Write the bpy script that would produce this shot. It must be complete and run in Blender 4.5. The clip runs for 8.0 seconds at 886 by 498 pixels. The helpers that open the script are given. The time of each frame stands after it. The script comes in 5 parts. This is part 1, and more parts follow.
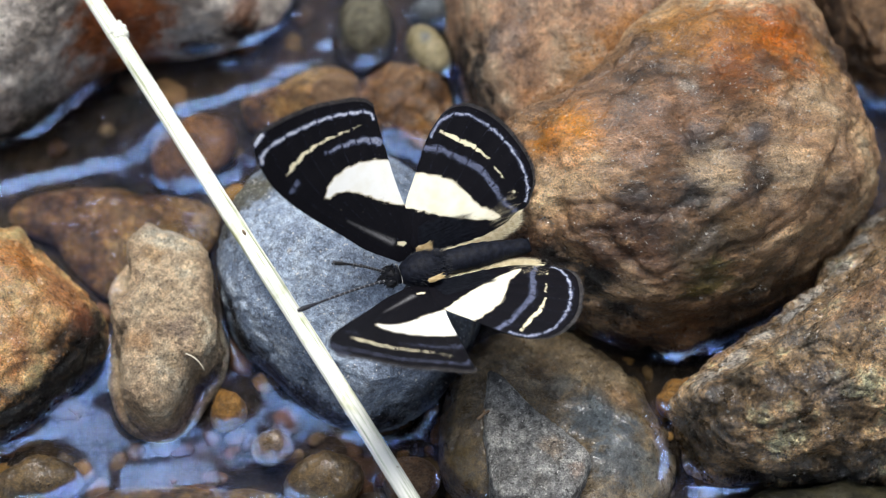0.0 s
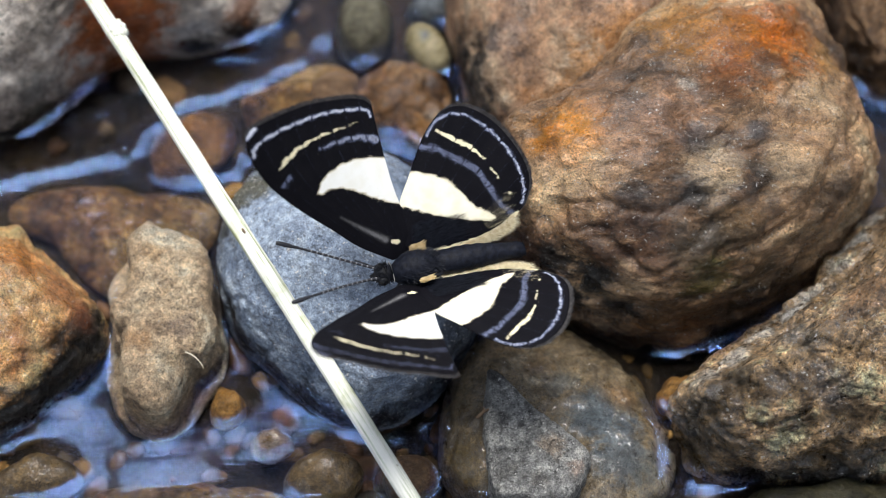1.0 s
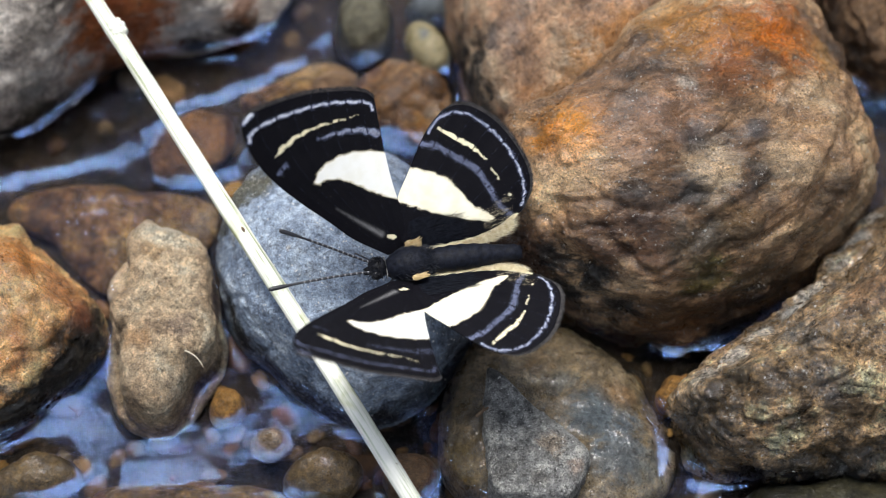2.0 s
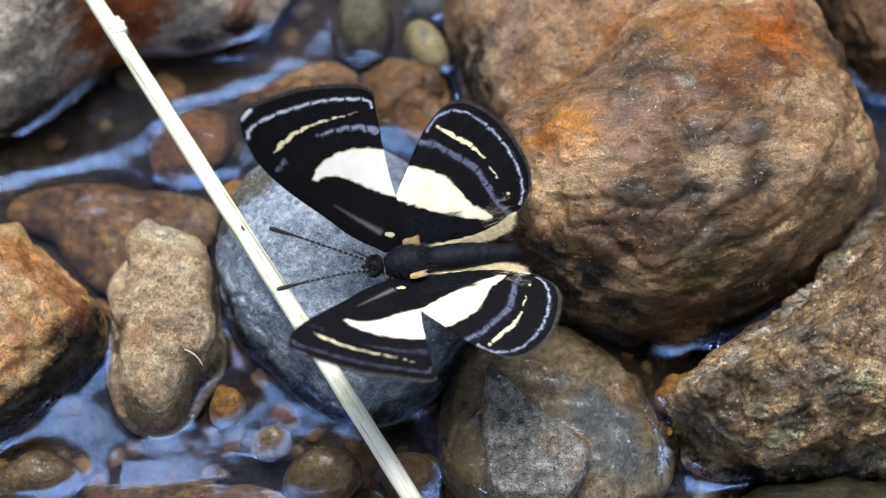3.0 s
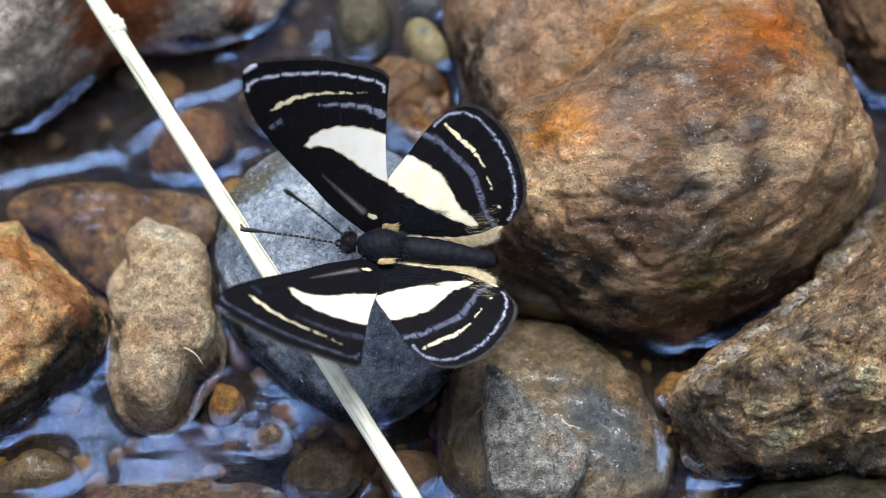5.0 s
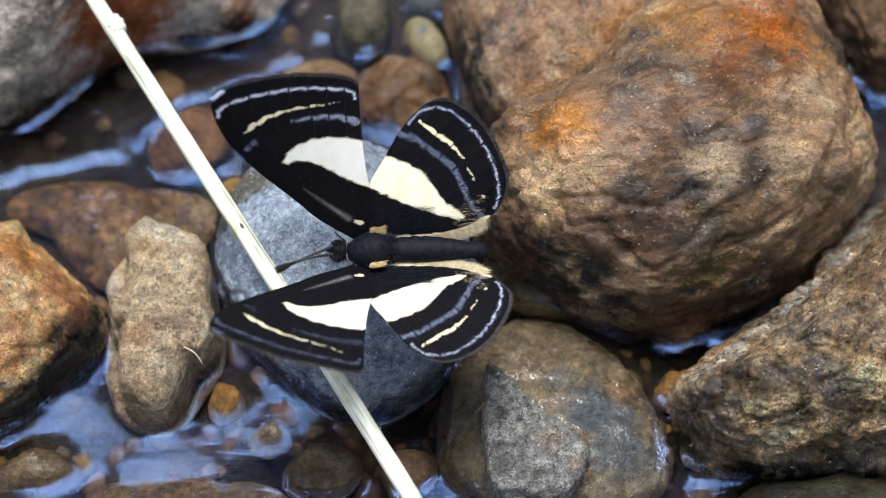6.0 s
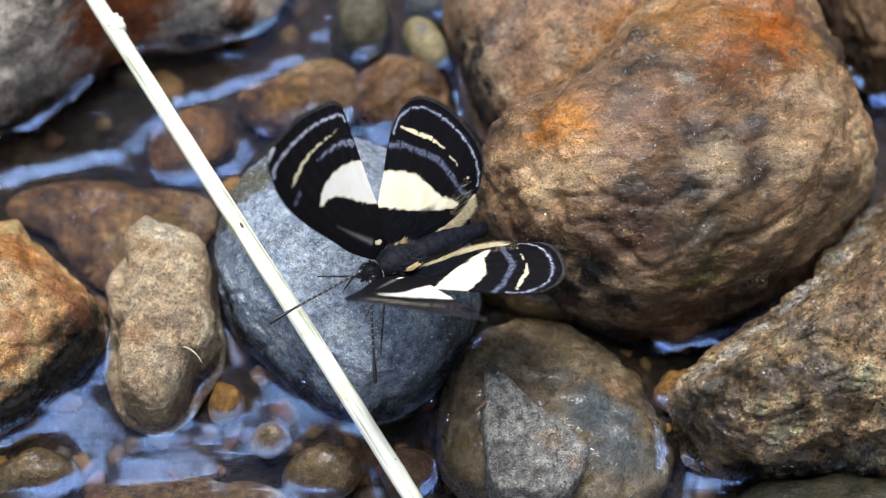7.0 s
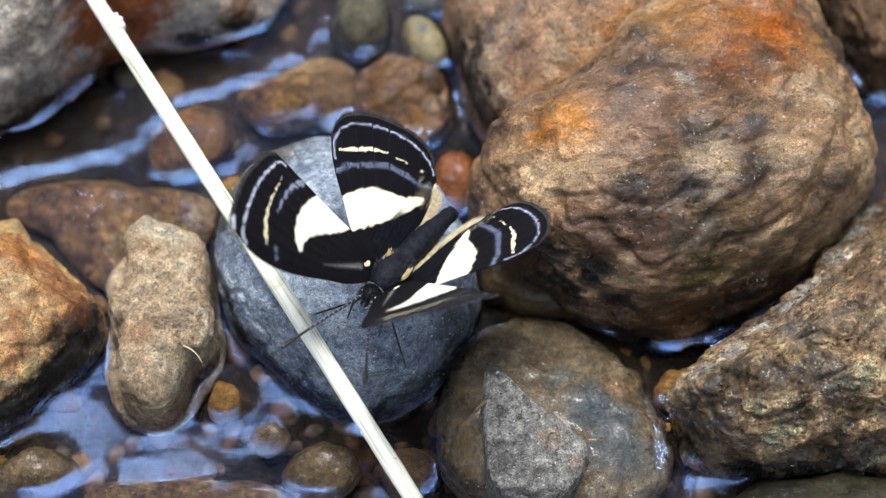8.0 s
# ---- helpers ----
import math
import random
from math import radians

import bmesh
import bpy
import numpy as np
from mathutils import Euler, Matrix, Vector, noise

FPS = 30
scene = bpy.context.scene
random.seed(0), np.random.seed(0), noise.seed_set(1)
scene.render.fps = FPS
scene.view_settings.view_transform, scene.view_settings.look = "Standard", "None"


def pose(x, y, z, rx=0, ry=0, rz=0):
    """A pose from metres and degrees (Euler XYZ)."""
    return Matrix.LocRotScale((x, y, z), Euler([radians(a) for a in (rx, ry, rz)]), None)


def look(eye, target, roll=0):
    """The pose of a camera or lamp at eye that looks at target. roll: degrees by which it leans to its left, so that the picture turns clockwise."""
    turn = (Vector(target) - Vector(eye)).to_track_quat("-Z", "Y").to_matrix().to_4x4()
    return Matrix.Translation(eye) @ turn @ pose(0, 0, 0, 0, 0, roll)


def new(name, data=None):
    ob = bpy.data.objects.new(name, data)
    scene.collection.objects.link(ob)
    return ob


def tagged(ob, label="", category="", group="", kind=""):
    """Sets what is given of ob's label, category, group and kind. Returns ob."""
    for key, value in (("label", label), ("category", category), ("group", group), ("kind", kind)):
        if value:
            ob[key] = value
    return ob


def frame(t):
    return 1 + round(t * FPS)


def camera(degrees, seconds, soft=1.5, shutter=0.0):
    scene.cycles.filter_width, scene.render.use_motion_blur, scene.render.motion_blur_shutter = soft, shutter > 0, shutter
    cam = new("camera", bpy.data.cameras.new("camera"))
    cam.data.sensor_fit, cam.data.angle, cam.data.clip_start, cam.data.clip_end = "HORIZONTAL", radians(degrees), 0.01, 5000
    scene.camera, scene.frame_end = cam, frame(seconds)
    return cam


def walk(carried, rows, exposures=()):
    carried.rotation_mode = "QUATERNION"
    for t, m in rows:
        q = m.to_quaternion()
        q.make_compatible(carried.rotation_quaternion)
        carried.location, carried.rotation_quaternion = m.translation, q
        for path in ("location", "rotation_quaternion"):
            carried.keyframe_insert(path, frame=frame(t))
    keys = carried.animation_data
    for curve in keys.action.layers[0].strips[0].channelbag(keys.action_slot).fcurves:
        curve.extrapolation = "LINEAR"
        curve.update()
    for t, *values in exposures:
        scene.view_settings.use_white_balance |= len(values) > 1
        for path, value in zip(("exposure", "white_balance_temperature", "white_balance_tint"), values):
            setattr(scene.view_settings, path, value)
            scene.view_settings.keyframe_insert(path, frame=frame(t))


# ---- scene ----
# ---- camera: hand-held close-up from above, sinking slightly ----
cam = camera(22, 8.0, soft=0.95)
cam.data.dof.use_dof, cam.data.dof.focus_distance, cam.data.dof.aperture_fstop = True, 0.190, 24.0
EYE = (0.0, -0.1029, 0.1782)
DRIFT = [(0.0, 0.0, 0.0), (0.5, 0.1, 1.3), (1.0, 1.0, 3.0), (1.5, 1.5, 4.4), (2.3, 2.0, 6.4), (3.0, 2.4, 7.9), (3.5, 2.8, 8.9),
         (4.0, 3.0, 9.6), (4.5, 3.2, 10.4), (5.2, 3.6, 11.5), (6.0, 4.0, 12.5), (6.5, 4.3, 13.2), (7.0, 4.4, 13.7), (7.5, 4.6, 14.2), (8.0, 4.8, 14.9)]
STEP = 0.08 / 1568
walk(cam, [(t, look(EYE, (a * STEP, -b * STEP / 0.866, 0.0))) for t, a, b in DRIFT], exposures=[(0.0, 1.70), (6.5, 1.70), (7.2, 1.80), (8.0, 1.86)])

# ---- world and light: bright cloudy opening high behind the stones ----
world = bpy.data.worlds.new("sky")
scene.world = world
world.use_nodes = True
wn, wl = world.node_tree.nodes, world.node_tree.links
sky = wn.new("ShaderNodeTexSky")
sky.sky_type, sky.sun_disc = "NISHITA", False
SUN_UP, SUN_ROUND = radians(77), radians(-8)
sky.sun_elevation, sky.sun_rotation = SUN_UP, SUN_ROUND
cloud = wn.new("ShaderNodeHueSaturation")
cloud.inputs["Saturation"].default_value = 0.45
wl.new(sky.outputs["Color"], cloud.inputs["Color"])
wl.new(cloud.outputs["Color"], wn["Background"].inputs["Color"])
wn["Background"].inputs["Strength"].default_value = 0.06

sun = new("sun", bpy.data.lights.new("sun", "SUN"))
sun.data.energy, sun.data.angle, sun.data.color = 1.5, radians(27), (1.0, 0.985, 0.95)
far = Vector((math.sin(SUN_ROUND) * math.cos(SUN_UP), math.cos(SUN_ROUND) * math.cos(SUN_UP), math.sin(SUN_UP)))
sun.matrix_world = look(far, (0, 0, 0))

MM = 0.001


# ---- materials ----
def graph(name):
    m = bpy.data.materials.new(name)
    m.use_nodes = True
    n, l = m.node_tree.nodes, m.node_tree.links
    return m, n, l, n["Principled BSDF"]


def put(n, l, kind, sets=(), links=()):
    """A node with some inputs set and some linked."""
    nd = n.new(kind)
    for k, v in sets:
        nd.inputs[k].default_value = v
    for k, s in links:
        l.new(s, nd.inputs[k])
    return nd


def noise_node(n, l, co, scale, detail=6, rough=0.6, twist=0.0):
    return put(n, l, "ShaderNodeTexNoise", (("Scale", scale), ("Detail", detail), ("Roughness", rough), ("Distortion", twist)), (("Vector", co),))


def ramp_node(n, l, src, stops):
    r = n.new("ShaderNodeValToRGB")
    e = r.color_ramp.elements
    while len(e) < len(stops):
        e.new(0.5)
    for k, (at, c) in zip(e, stops):
        k.position, k.color = at, (*c, 1) if len(c) == 3 else c
    l.new(src, r.inputs["Fac"])
    return r


def mix_node(n, l, fac, a, b, blend="MIX"):
    m = n.new("ShaderNodeMix")
    m.data_type, m.blend_type = "RGBA", blend
    for key, v in ((0, fac), (6, a), (7, b)):
        if isinstance(v, (int, float)):
            m.inputs[key].default_value = v
        elif isinstance(v, tuple):
            m.inputs[key].default_value = (*v, 1)
        else:
            l.new(v, m.inputs[key])
    return m.outputs[2]


def math_node(n, l, op, a, b=0.0, c=0.0):
    m = n.new("ShaderNodeMath")
    m.operation = op
    for i, v in enumerate((a, b, c)):
        if isinstance(v, (int, float)):
            m.inputs[i].default_value = v
        else:
            l.new(v, m.inputs[i])
    return m.outputs[0]


def smooth_node(n, l, v, lo, hi):
    m = n.new("ShaderNodeMapRange")
    m.interpolation_type = "SMOOTHSTEP"
    m.inputs["From Min"].default_value, m.inputs["From Max"].default_value = lo, hi
    l.new(v, m.inputs["Value"])
    return m.outputs[0]


def stone_material(name, tones, size=5.0, grain=0.5, specks=0.4, gloss=0.55, wet=0.0, stains_and_shade=(), relief=1.0, cell=0.8, film_rough=0.14, sparkle=True, bands=None):
    """Weathered stone. tones: colours of the large mottling, dark to light; size: its blotches in mm; grain: strength
    of the fine mottling;
    specks: amount of mineral glints; wet: strength of the water film; stains_and_shade: patches of staining, painted
    shade and sheen, as (x, y, z, radius in mm, colour, strength); cell: its crystals in mm;
    film_rough: roughness of the film; sparkle: it follows the grain; bands: the turn in degrees and the stretch of its
    layers."""
    m, n, l, bsdf = graph(name)
    co = n.new("ShaderNodeTexCoord").outputs["Object"]
    raw = co
    if bands:
        co = put(n, l, "ShaderNodeMapping", (("Rotation", (0, 0, radians(bands[0]))), ("Scale", (1 / bands[1], 1.0, 1.0))), (("Vector", raw),)).outputs[0]
    bend = noise_node(n, l, co, 1000 / (size * 1.6), 4, 0.6)
    push = put(n, l, "ShaderNodeVectorMath", (), (("Vector", bend.outputs["Color"]),))
    push.operation = "MULTIPLY_ADD"
    push.inputs[1].default_value = (size * 0.3 * MM,) * 3
    l.new(co, push.inputs[2])
    warped = push.outputs[0]
    big = noise_node(n, l, warped, 1000 / (size * 2.0), 10, 0.70, 0.0)
    k = len(tones) - 1
    col = ramp_node(n, l, big.outputs[0], [(0.35 + 0.30 * i / k, c) for i, c in enumerate(tones)]).outputs[0]
    # slow change of tone over the whole stone
    slow = noise_node(n, l, co, 1000 / (size * 6), 3, 0.5, 0.3)
    col = mix_node(n, l, smooth_node(n, l, slow.outputs[0], 0.40, 0.64), col, mix_node(n, l, 1.0, col, (0.72, 0.72, 0.74), "MULTIPLY"))
    # patches with ragged edges: real staining, and shade and sheen painted as colour
    rag = noise_node(n, l, co, 560, 10, 0.80, 0.5)
    for x, y, z, rad, c, power in stains_and_shade:
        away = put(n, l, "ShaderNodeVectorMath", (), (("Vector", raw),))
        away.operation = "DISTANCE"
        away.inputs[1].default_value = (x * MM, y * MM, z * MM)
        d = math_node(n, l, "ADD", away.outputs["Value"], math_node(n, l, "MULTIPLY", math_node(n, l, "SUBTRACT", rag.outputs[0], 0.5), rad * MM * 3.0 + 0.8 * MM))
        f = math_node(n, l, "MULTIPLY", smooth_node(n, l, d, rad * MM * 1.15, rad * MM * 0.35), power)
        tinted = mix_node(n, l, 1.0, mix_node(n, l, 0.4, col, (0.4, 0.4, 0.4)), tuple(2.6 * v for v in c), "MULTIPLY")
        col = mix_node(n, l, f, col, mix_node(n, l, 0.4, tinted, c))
    # crystals
    cry = put(n, l, "ShaderNodeTexVoronoi", (("Scale", 1000 / cell),), (("Vector", warped),))
    grey = n.new("ShaderNodeSeparateColor")
    l.new(cry.outputs["Color"], grey.inputs[0])
    lump = ramp_node(n, l, grey.outputs[0], [(0.0, (0.55, 0.53, 0.52)), (0.5, (1.0, 1.0, 1.0)), (1.0, (1.45, 1.42, 1.36))])
    col = mix_node(n, l, 0.75 * grain, col, mix_node(n, l, 1.0, col, lump.outputs[0], "MULTIPLY"))
    # fine mottling
    fine = noise_node(n, l, warped, 1000 / (size * 0.34), 8, 0.68, 0.0)
    tone = ramp_node(n, l, fine.outputs[0], [(0.34, (0.16, 0.14, 0.13)), (0.50, (1.0, 1.0, 1.0)), (0.66, (1.9, 1.85, 1.75))])
    col = mix_node(n, l, grain, col, mix_node(n, l, 1.0, col, tone.outputs[0], "MULTIPLY"))
    # hairline cracks
    seam = noise_node(n, l, warped, 1000 / (size * 1.5), 6, 0.65, 0.6)
    line = smooth_node(n, l, math_node(n, l, "ABSOLUTE", math_node(n, l, "SUBTRACT", seam.outputs[0], 0.5)), 0.010, 0.0)
    col = mix_node(n, l, math_node(n, l, "MULTIPLY", line, 0.55 * grain), col, (0.03, 0.022, 0.016))
    # sand-fine grain
    sand = noise_node(n, l, raw, 6500, 3, 0.7)
    gritty = ramp_node(n, l, sand.outputs[0], [(0.36, (0.55, 0.54, 0.53)), (0.5, (1.0, 1.0, 1.0)), (0.64, (1.5, 1.5, 1.48))])
    col = mix_node(n, l, min(1.0, 0.5 + 0.65 * grain), col, mix_node(n, l, 1.0, col, gritty.outputs[0], "MULTIPLY"))
    # dark pits and pale grains
    pits = noise_node(n, l, raw, 2300, 4, 0.65)
    hole = smooth_node(n, l, pits.outputs[0], 0.44, 0.36)
    col = mix_node(n, l, math_node(n, l, "MULTIPLY", hole, 0.8 * grain + 0.1), col, (0.02, 0.018, 0.016))
    glint = noise_node(n, l, raw, 3600, 2, 0.5)
    sp = math_node(n, l, "MULTIPLY", smooth_node(n, l, glint.outputs[0], 0.66, 0.72), specks)
    col = mix_node(n, l, sp, col, (0.68, 0.66, 0.62))
    l.new(col, bsdf.inputs["Base Color"])
    rr = noise_node(n, l, co, 800, 6, 0.65)
    ro = n.new("ShaderNodeMapRange")
    ro.inputs["From Min"].default_value, ro.inputs["From Max"].default_value = 0.36, 0.64
    ro.inputs["To Min"].default_value, ro.inputs["To Max"].default_value = max(0.1, gloss - 0.22), gloss + 0.22
    l.new(rr.outputs[0], ro.inputs["Value"])
    l.new(math_node(n, l, "SUBTRACT", ro.outputs[0], math_node(n, l, "MULTIPLY", sp, 0.25)), bsdf.inputs["Roughness"])
    bsdf.inputs["Specular IOR Level"].default_value = 0.32
    b1 = put(n, l, "ShaderNodeBump", (("Strength", 0.8 * relief), ("Distance", 1.6 * MM)), (("Height", fine.outputs[0]),))
    b2 = put(n, l, "ShaderNodeBump", (("Strength", 0.25 * relief), ("Distance", 0.4 * MM)), (("Height", cry.outputs["Distance"]), ("Normal", b1.outputs[0])))
    b3 = put(n, l, "ShaderNodeBump", (("Strength", min(1.0, 1.0 * relief)), ("Distance", 0.65 * MM)), (("Height", math_node(n, l, "ADD", pits.outputs[0], math_node(n, l, "MULTIPLY", sand.outputs[0], 0.35))), ("Normal", b2.outputs[0])))
    l.new(b3.outputs[0], bsdf.inputs["Normal"])
    if wet:
        film = noise_node(n, l, co, 300, 5, 0.65, 0.5)
        l.new(math_node(n, l, "MULTIPLY", smooth_node(n, l, film.outputs[0], 0.40, 0.58), wet), bsdf.inputs["Coat Weight"])
        bsdf.inputs["Coat Roughness"].default_value = film_rough
        bsdf.inputs["Coat IOR"].default_value = 1.55
        swell = math_node(n, l, "ADD", fine.outputs[0], math_node(n, l, "MULTIPLY", pits.outputs[0], 0.25)) if sparkle else film.outputs[0]
        skin = put(n, l, "ShaderNodeBump", (("Strength", 0.6), ("Distance", (0.55 if sparkle else 1.1) * MM)), (("Height", swell),))
        l.new(skin.outputs[0], bsdf.inputs["Coat Normal"])
    return m


# the near-black and dark brown tones stand for wet stone and painted shade
RUST, ORANGE, WET_AND_SHADE, MOSS, CHALK, OLIVE, DAMP_AND_SHADE = (0.34, 0.115, 0.032), (0.55, 0.25, 0.03), (0.012, 0.010, 0.009), (0.09, 0.085, 0.015), (0.50, 0.45, 0.38), (0.07, 0.06, 0.03), (0.040, 0.024, 0.014)
PLATE, BLACKENED, TAWNY, PALE, DUSKY = (0.62, 0.63, 0.62), (0.014, 0.012, 0.012), (0.42, 0.16, 0.02), (0.62, 0.50, 0.34), (0.075, 0.035, 0.018)
MAT_BOULDER = stone_material("boulder_brown", [(0.0603, 0.034, 0.0184), (0.224, 0.1254, 0.065), (0.4592, 0.2744, 0.1456), (0.6496, 0.4368, 0.2464), (0.6944, 0.56, 0.3696)], 5.0, 0.5, 0.7, 0.42, 0.5, [
    (-9.8, -2.6, 13.8, 3.8, ORANGE, 1.0), (-11.9, -2.6, 12.5, 2.2, ORANGE, 0.8), (6.2, 6.1, 14.5, 5.0, TAWNY, 1.0), (1.4, 7.0, 14.9, 4.5, (0.42, 0.20, 0.03), 0.9), (9.9, 7.8, 12.9, 4.0, (0.45, 0.15, 0.01), 0.95), (-0.8, 9.1, 13.7, 4.0, (0.40, 0.22, 0.06), 0.8),
    (12.6, 6.9, 10.8, 2.6, (0.5, 0.3, 0.1), 0.8), (4.0, 2.8, 15.1, 3.0, (0.25, 0.10, 0.03), 0.8), (7.0, 4.0, 14.5, 2.0, (0.05, 0.03, 0.015), 0.6), (-4.4, -3.0, 14.4, 4.0, (0.36, 0.22, 0.14), 0.6), (-0.6, -1.0, 14.8, 4.0, (0.36, 0.22, 0.14), 0.6), (-7.9, 2.3, 13.3, 3.5, (0.36, 0.22, 0.13), 0.5),
    # the pale patch at (2.1, -6.4, 13.5) is a highlight painted into the colour
    (-10.0, -5.8, 12.6, 3.2, PALE, 0.8), (-12.8, -5.7, 10.7, 2.5, PALE, 0.7), (2.1, -6.4, 13.5, 3.0, PALE, 0.9), (9.0, -5.2, 12.5, 3.5, PALE, 0.7), (0.5, -3.6, 14.2, 1.6, (0.06, 0.06, 0.07), 0.7), (6.0, -2.5, 14.0, 1.6, (0.06, 0.06, 0.07), 0.7), (8.5, 0.6, 13.8, 0.7, CHALK, 0.8), (0.3, 1.6, 14.8, 0.9, CHALK, 0.9),
    # dark patches low on the front flank paint shade over the damp rock
    (0.2, -8.1, 12.8, 1.8, BLACKENED, 0.9), (-4.5, -7.7, 13.0, 2.2, BLACKENED, 0.9), (6.0, -6.4, 12.7, 1.8, BLACKENED, 0.7), (-13.2, -9.1, 4.1, 4.5, DUSKY, 0.95), (-11.4, -9.8, -2.7, 5.0, DAMP_AND_SHADE, 1.0), (-7.6, -11.4, 8.2, 3.6, DUSKY, 0.9), (-3.0, -11.4, 9.9, 4.0, DUSKY, 0.85), (-5.3, -10.1, 10.6, 3.0, DUSKY, 0.7),
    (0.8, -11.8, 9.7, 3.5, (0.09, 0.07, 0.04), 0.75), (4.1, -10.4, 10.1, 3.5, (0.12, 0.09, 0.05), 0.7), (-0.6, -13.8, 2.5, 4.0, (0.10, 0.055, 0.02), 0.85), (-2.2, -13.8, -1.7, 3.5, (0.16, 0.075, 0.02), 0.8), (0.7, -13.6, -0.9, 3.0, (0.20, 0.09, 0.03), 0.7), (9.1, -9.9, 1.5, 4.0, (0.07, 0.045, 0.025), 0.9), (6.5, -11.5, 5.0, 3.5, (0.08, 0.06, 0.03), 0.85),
    (2.0, -12.6, 6.3, 2.8, MOSS, 0.85), (6.0, -12.0, 1.0, 2.0, WET_AND_SHADE, 0.9), (13.3, -5.6, 8.6, 3.0, (0.09, 0.065, 0.04), 0.8), (11.5, -7.5, 8.0, 3.0, (0.13, 0.09, 0.05), 0.7), (-7.9, -11.9, 5.1, 2.6, BLACKENED, 1.0), (-9.7, -11.2, 1.8, 3.0, BLACKENED, 1.0), (-5.3, -12.9, 1.8, 2.6, BLACKENED, 1.0), (-10.8, -10.3, 5.3, 2.5, BLACKENED, 0.9),
    (-4.0, -13.5, -4.5, 4.5, DAMP_AND_SHADE, 1.0), (5.0, -13.0, -4.5, 4.5, DAMP_AND_SHADE, 1.0)], 1.5, 0.6, 0.22, True, (-24, 2.0))
MAT_BACK = stone_material("boulder_pink", [(0.17, 0.10, 0.065), (0.48, 0.28, 0.165), (0.60, 0.43, 0.28), (0.62, 0.56, 0.46)], 4.4, 0.45, 0.3, 0.5, 0.3, [
    (-7.5, -6.0, 2.0, 4.0, WET_AND_SHADE, 0.95), (-6.5, -9.0, 3.0, 4.0, WET_AND_SHADE, 0.95), (-5.2, -11.5, 3.0, 4.0, WET_AND_SHADE, 1.0), (-4.0, -13.5, 2.0, 4.0, WET_AND_SHADE, 1.0), (-1.0, -14.5, 3.0, 3.5, WET_AND_SHADE, 1.0), (-6.0, -8.0, 7.0, 2.4, WET_AND_SHADE, 0.9), (-2.0, -15.0, 9.0, 2.6, (0.30, 0.15, 0.05), 0.8), (2.0, -13.0, 12.0, 3.5, (0.36, 0.18, 0.05), 0.8),
    (6.0, -11.0, 13.0, 4.0, (0.36, 0.18, 0.05), 0.8), (5.0, -6.0, 14.0, 1.2, (0.6, 0.58, 0.55), 0.9), (-4.5, -8.5, 9.0, 2.5, (0.20, 0.18, 0.18), 0.7), (-3.0, -6.0, 12.5, 1.8, CHALK, 0.5)])
MAT_CORNER = stone_material("boulder_umber", [(0.0504, 0.0336, 0.0252), (0.185, 0.109, 0.0588), (0.336, 0.202, 0.109), (0.504, 0.319, 0.202)], 3.4, 0.6, 0.4, 0.55, 0.1)
MAT_RIGHT = stone_material("boulder_grey", [(0.0408, 0.0292, 0.0184), (0.2229, 0.1466, 0.0772), (0.5577, 0.3695, 0.2012), (0.72, 0.6871, 0.4326)], 2.6, 0.85, 1.4, 0.35, 1.0, [
    # the low near-black patches paint shade under its overhang along with wet rock
    (-7.5, -1.8, 11.6, 3.0, (0.26, 0.25, 0.21), 0.7), (-12.1, -4.6, 10.0, 2.4, (0.24, 0.23, 0.19), 0.6), (-0.0, 11.2, 9.9, 3.6, (0.36, 0.2, 0.09), 0.8), (-1.0, 2.3, 13.7, 5.0, (0.46, 0.30, 0.18), 0.85), (-3.4, -0.0, 13.2, 3.4, (0.42, 0.30, 0.20), 0.7), (-14.4, -4.5, 6.6, 1.9, PLATE, 1.0), (-11.9, -2.8, 6.9, 1.9, PLATE, 1.0), (-9.1, -0.3, 6.2, 1.9, PLATE, 1.0), (-6.2, 2.0, 5.9, 1.9, PLATE, 1.0), (-4.4, 4.6, 4.7, 1.9, PLATE, 1.0), (-1.7, 7.8, 4.5, 1.9, PLATE, 1.0), (0.2, 10.7, 2.4, 1.9, PLATE, 1.0), (2.0, 14.7, -0.3, 1.9, PLATE, 1.0), (-12.6, -7.1, 8.7, 2.6, (0.10, 0.07, 0.035), 0.6), (-9.5, -7.1, 9.8, 2.0, WET_AND_SHADE, 0.6), (-14.9, -7.4, 2.9, 2.6, WET_AND_SHADE, 0.6), (-2.9, -8.3, 8.0, 2.4, WET_AND_SHADE, 0.6), (-5.8, -10.4, 0.4, 3.9, WET_AND_SHADE, 1.0), (-1.9, -10.7, -0.0, 3.9, WET_AND_SHADE, 1.0), (-9.7, -9.5, -1.5, 3.0, WET_AND_SHADE, 1.0), (-6.6, -8.7, 7.8, 1.8, WET_AND_SHADE, 0.7), (-14.3, -7.4, 6.2, 2.8, (0.06, 0.05, 0.03), 0.6), (-4.0, -7.1, 9.8, 2.2, (0.10, 0.10, 0.11), 0.7), (-14.3, -7.7, -3.1, 2.4, OLIVE, 0.7), (-10.2, -9.5, 6.2, 1.4, (0.36, 0.24, 0.13), 0.6), (-4.7, -10.1, 3.1, 2.5, (0.30, 0.20, 0.10), 0.5)], 2.0, 0.6, 0.08)
MAT_MOSSY = stone_material("stone_moss", [(0.0126, 0.0118, 0.0067), (0.042, 0.0378, 0.0168), (0.0756, 0.063, 0.0294)], 3.0, 0.6, 0.2, 0.5, 0.4)
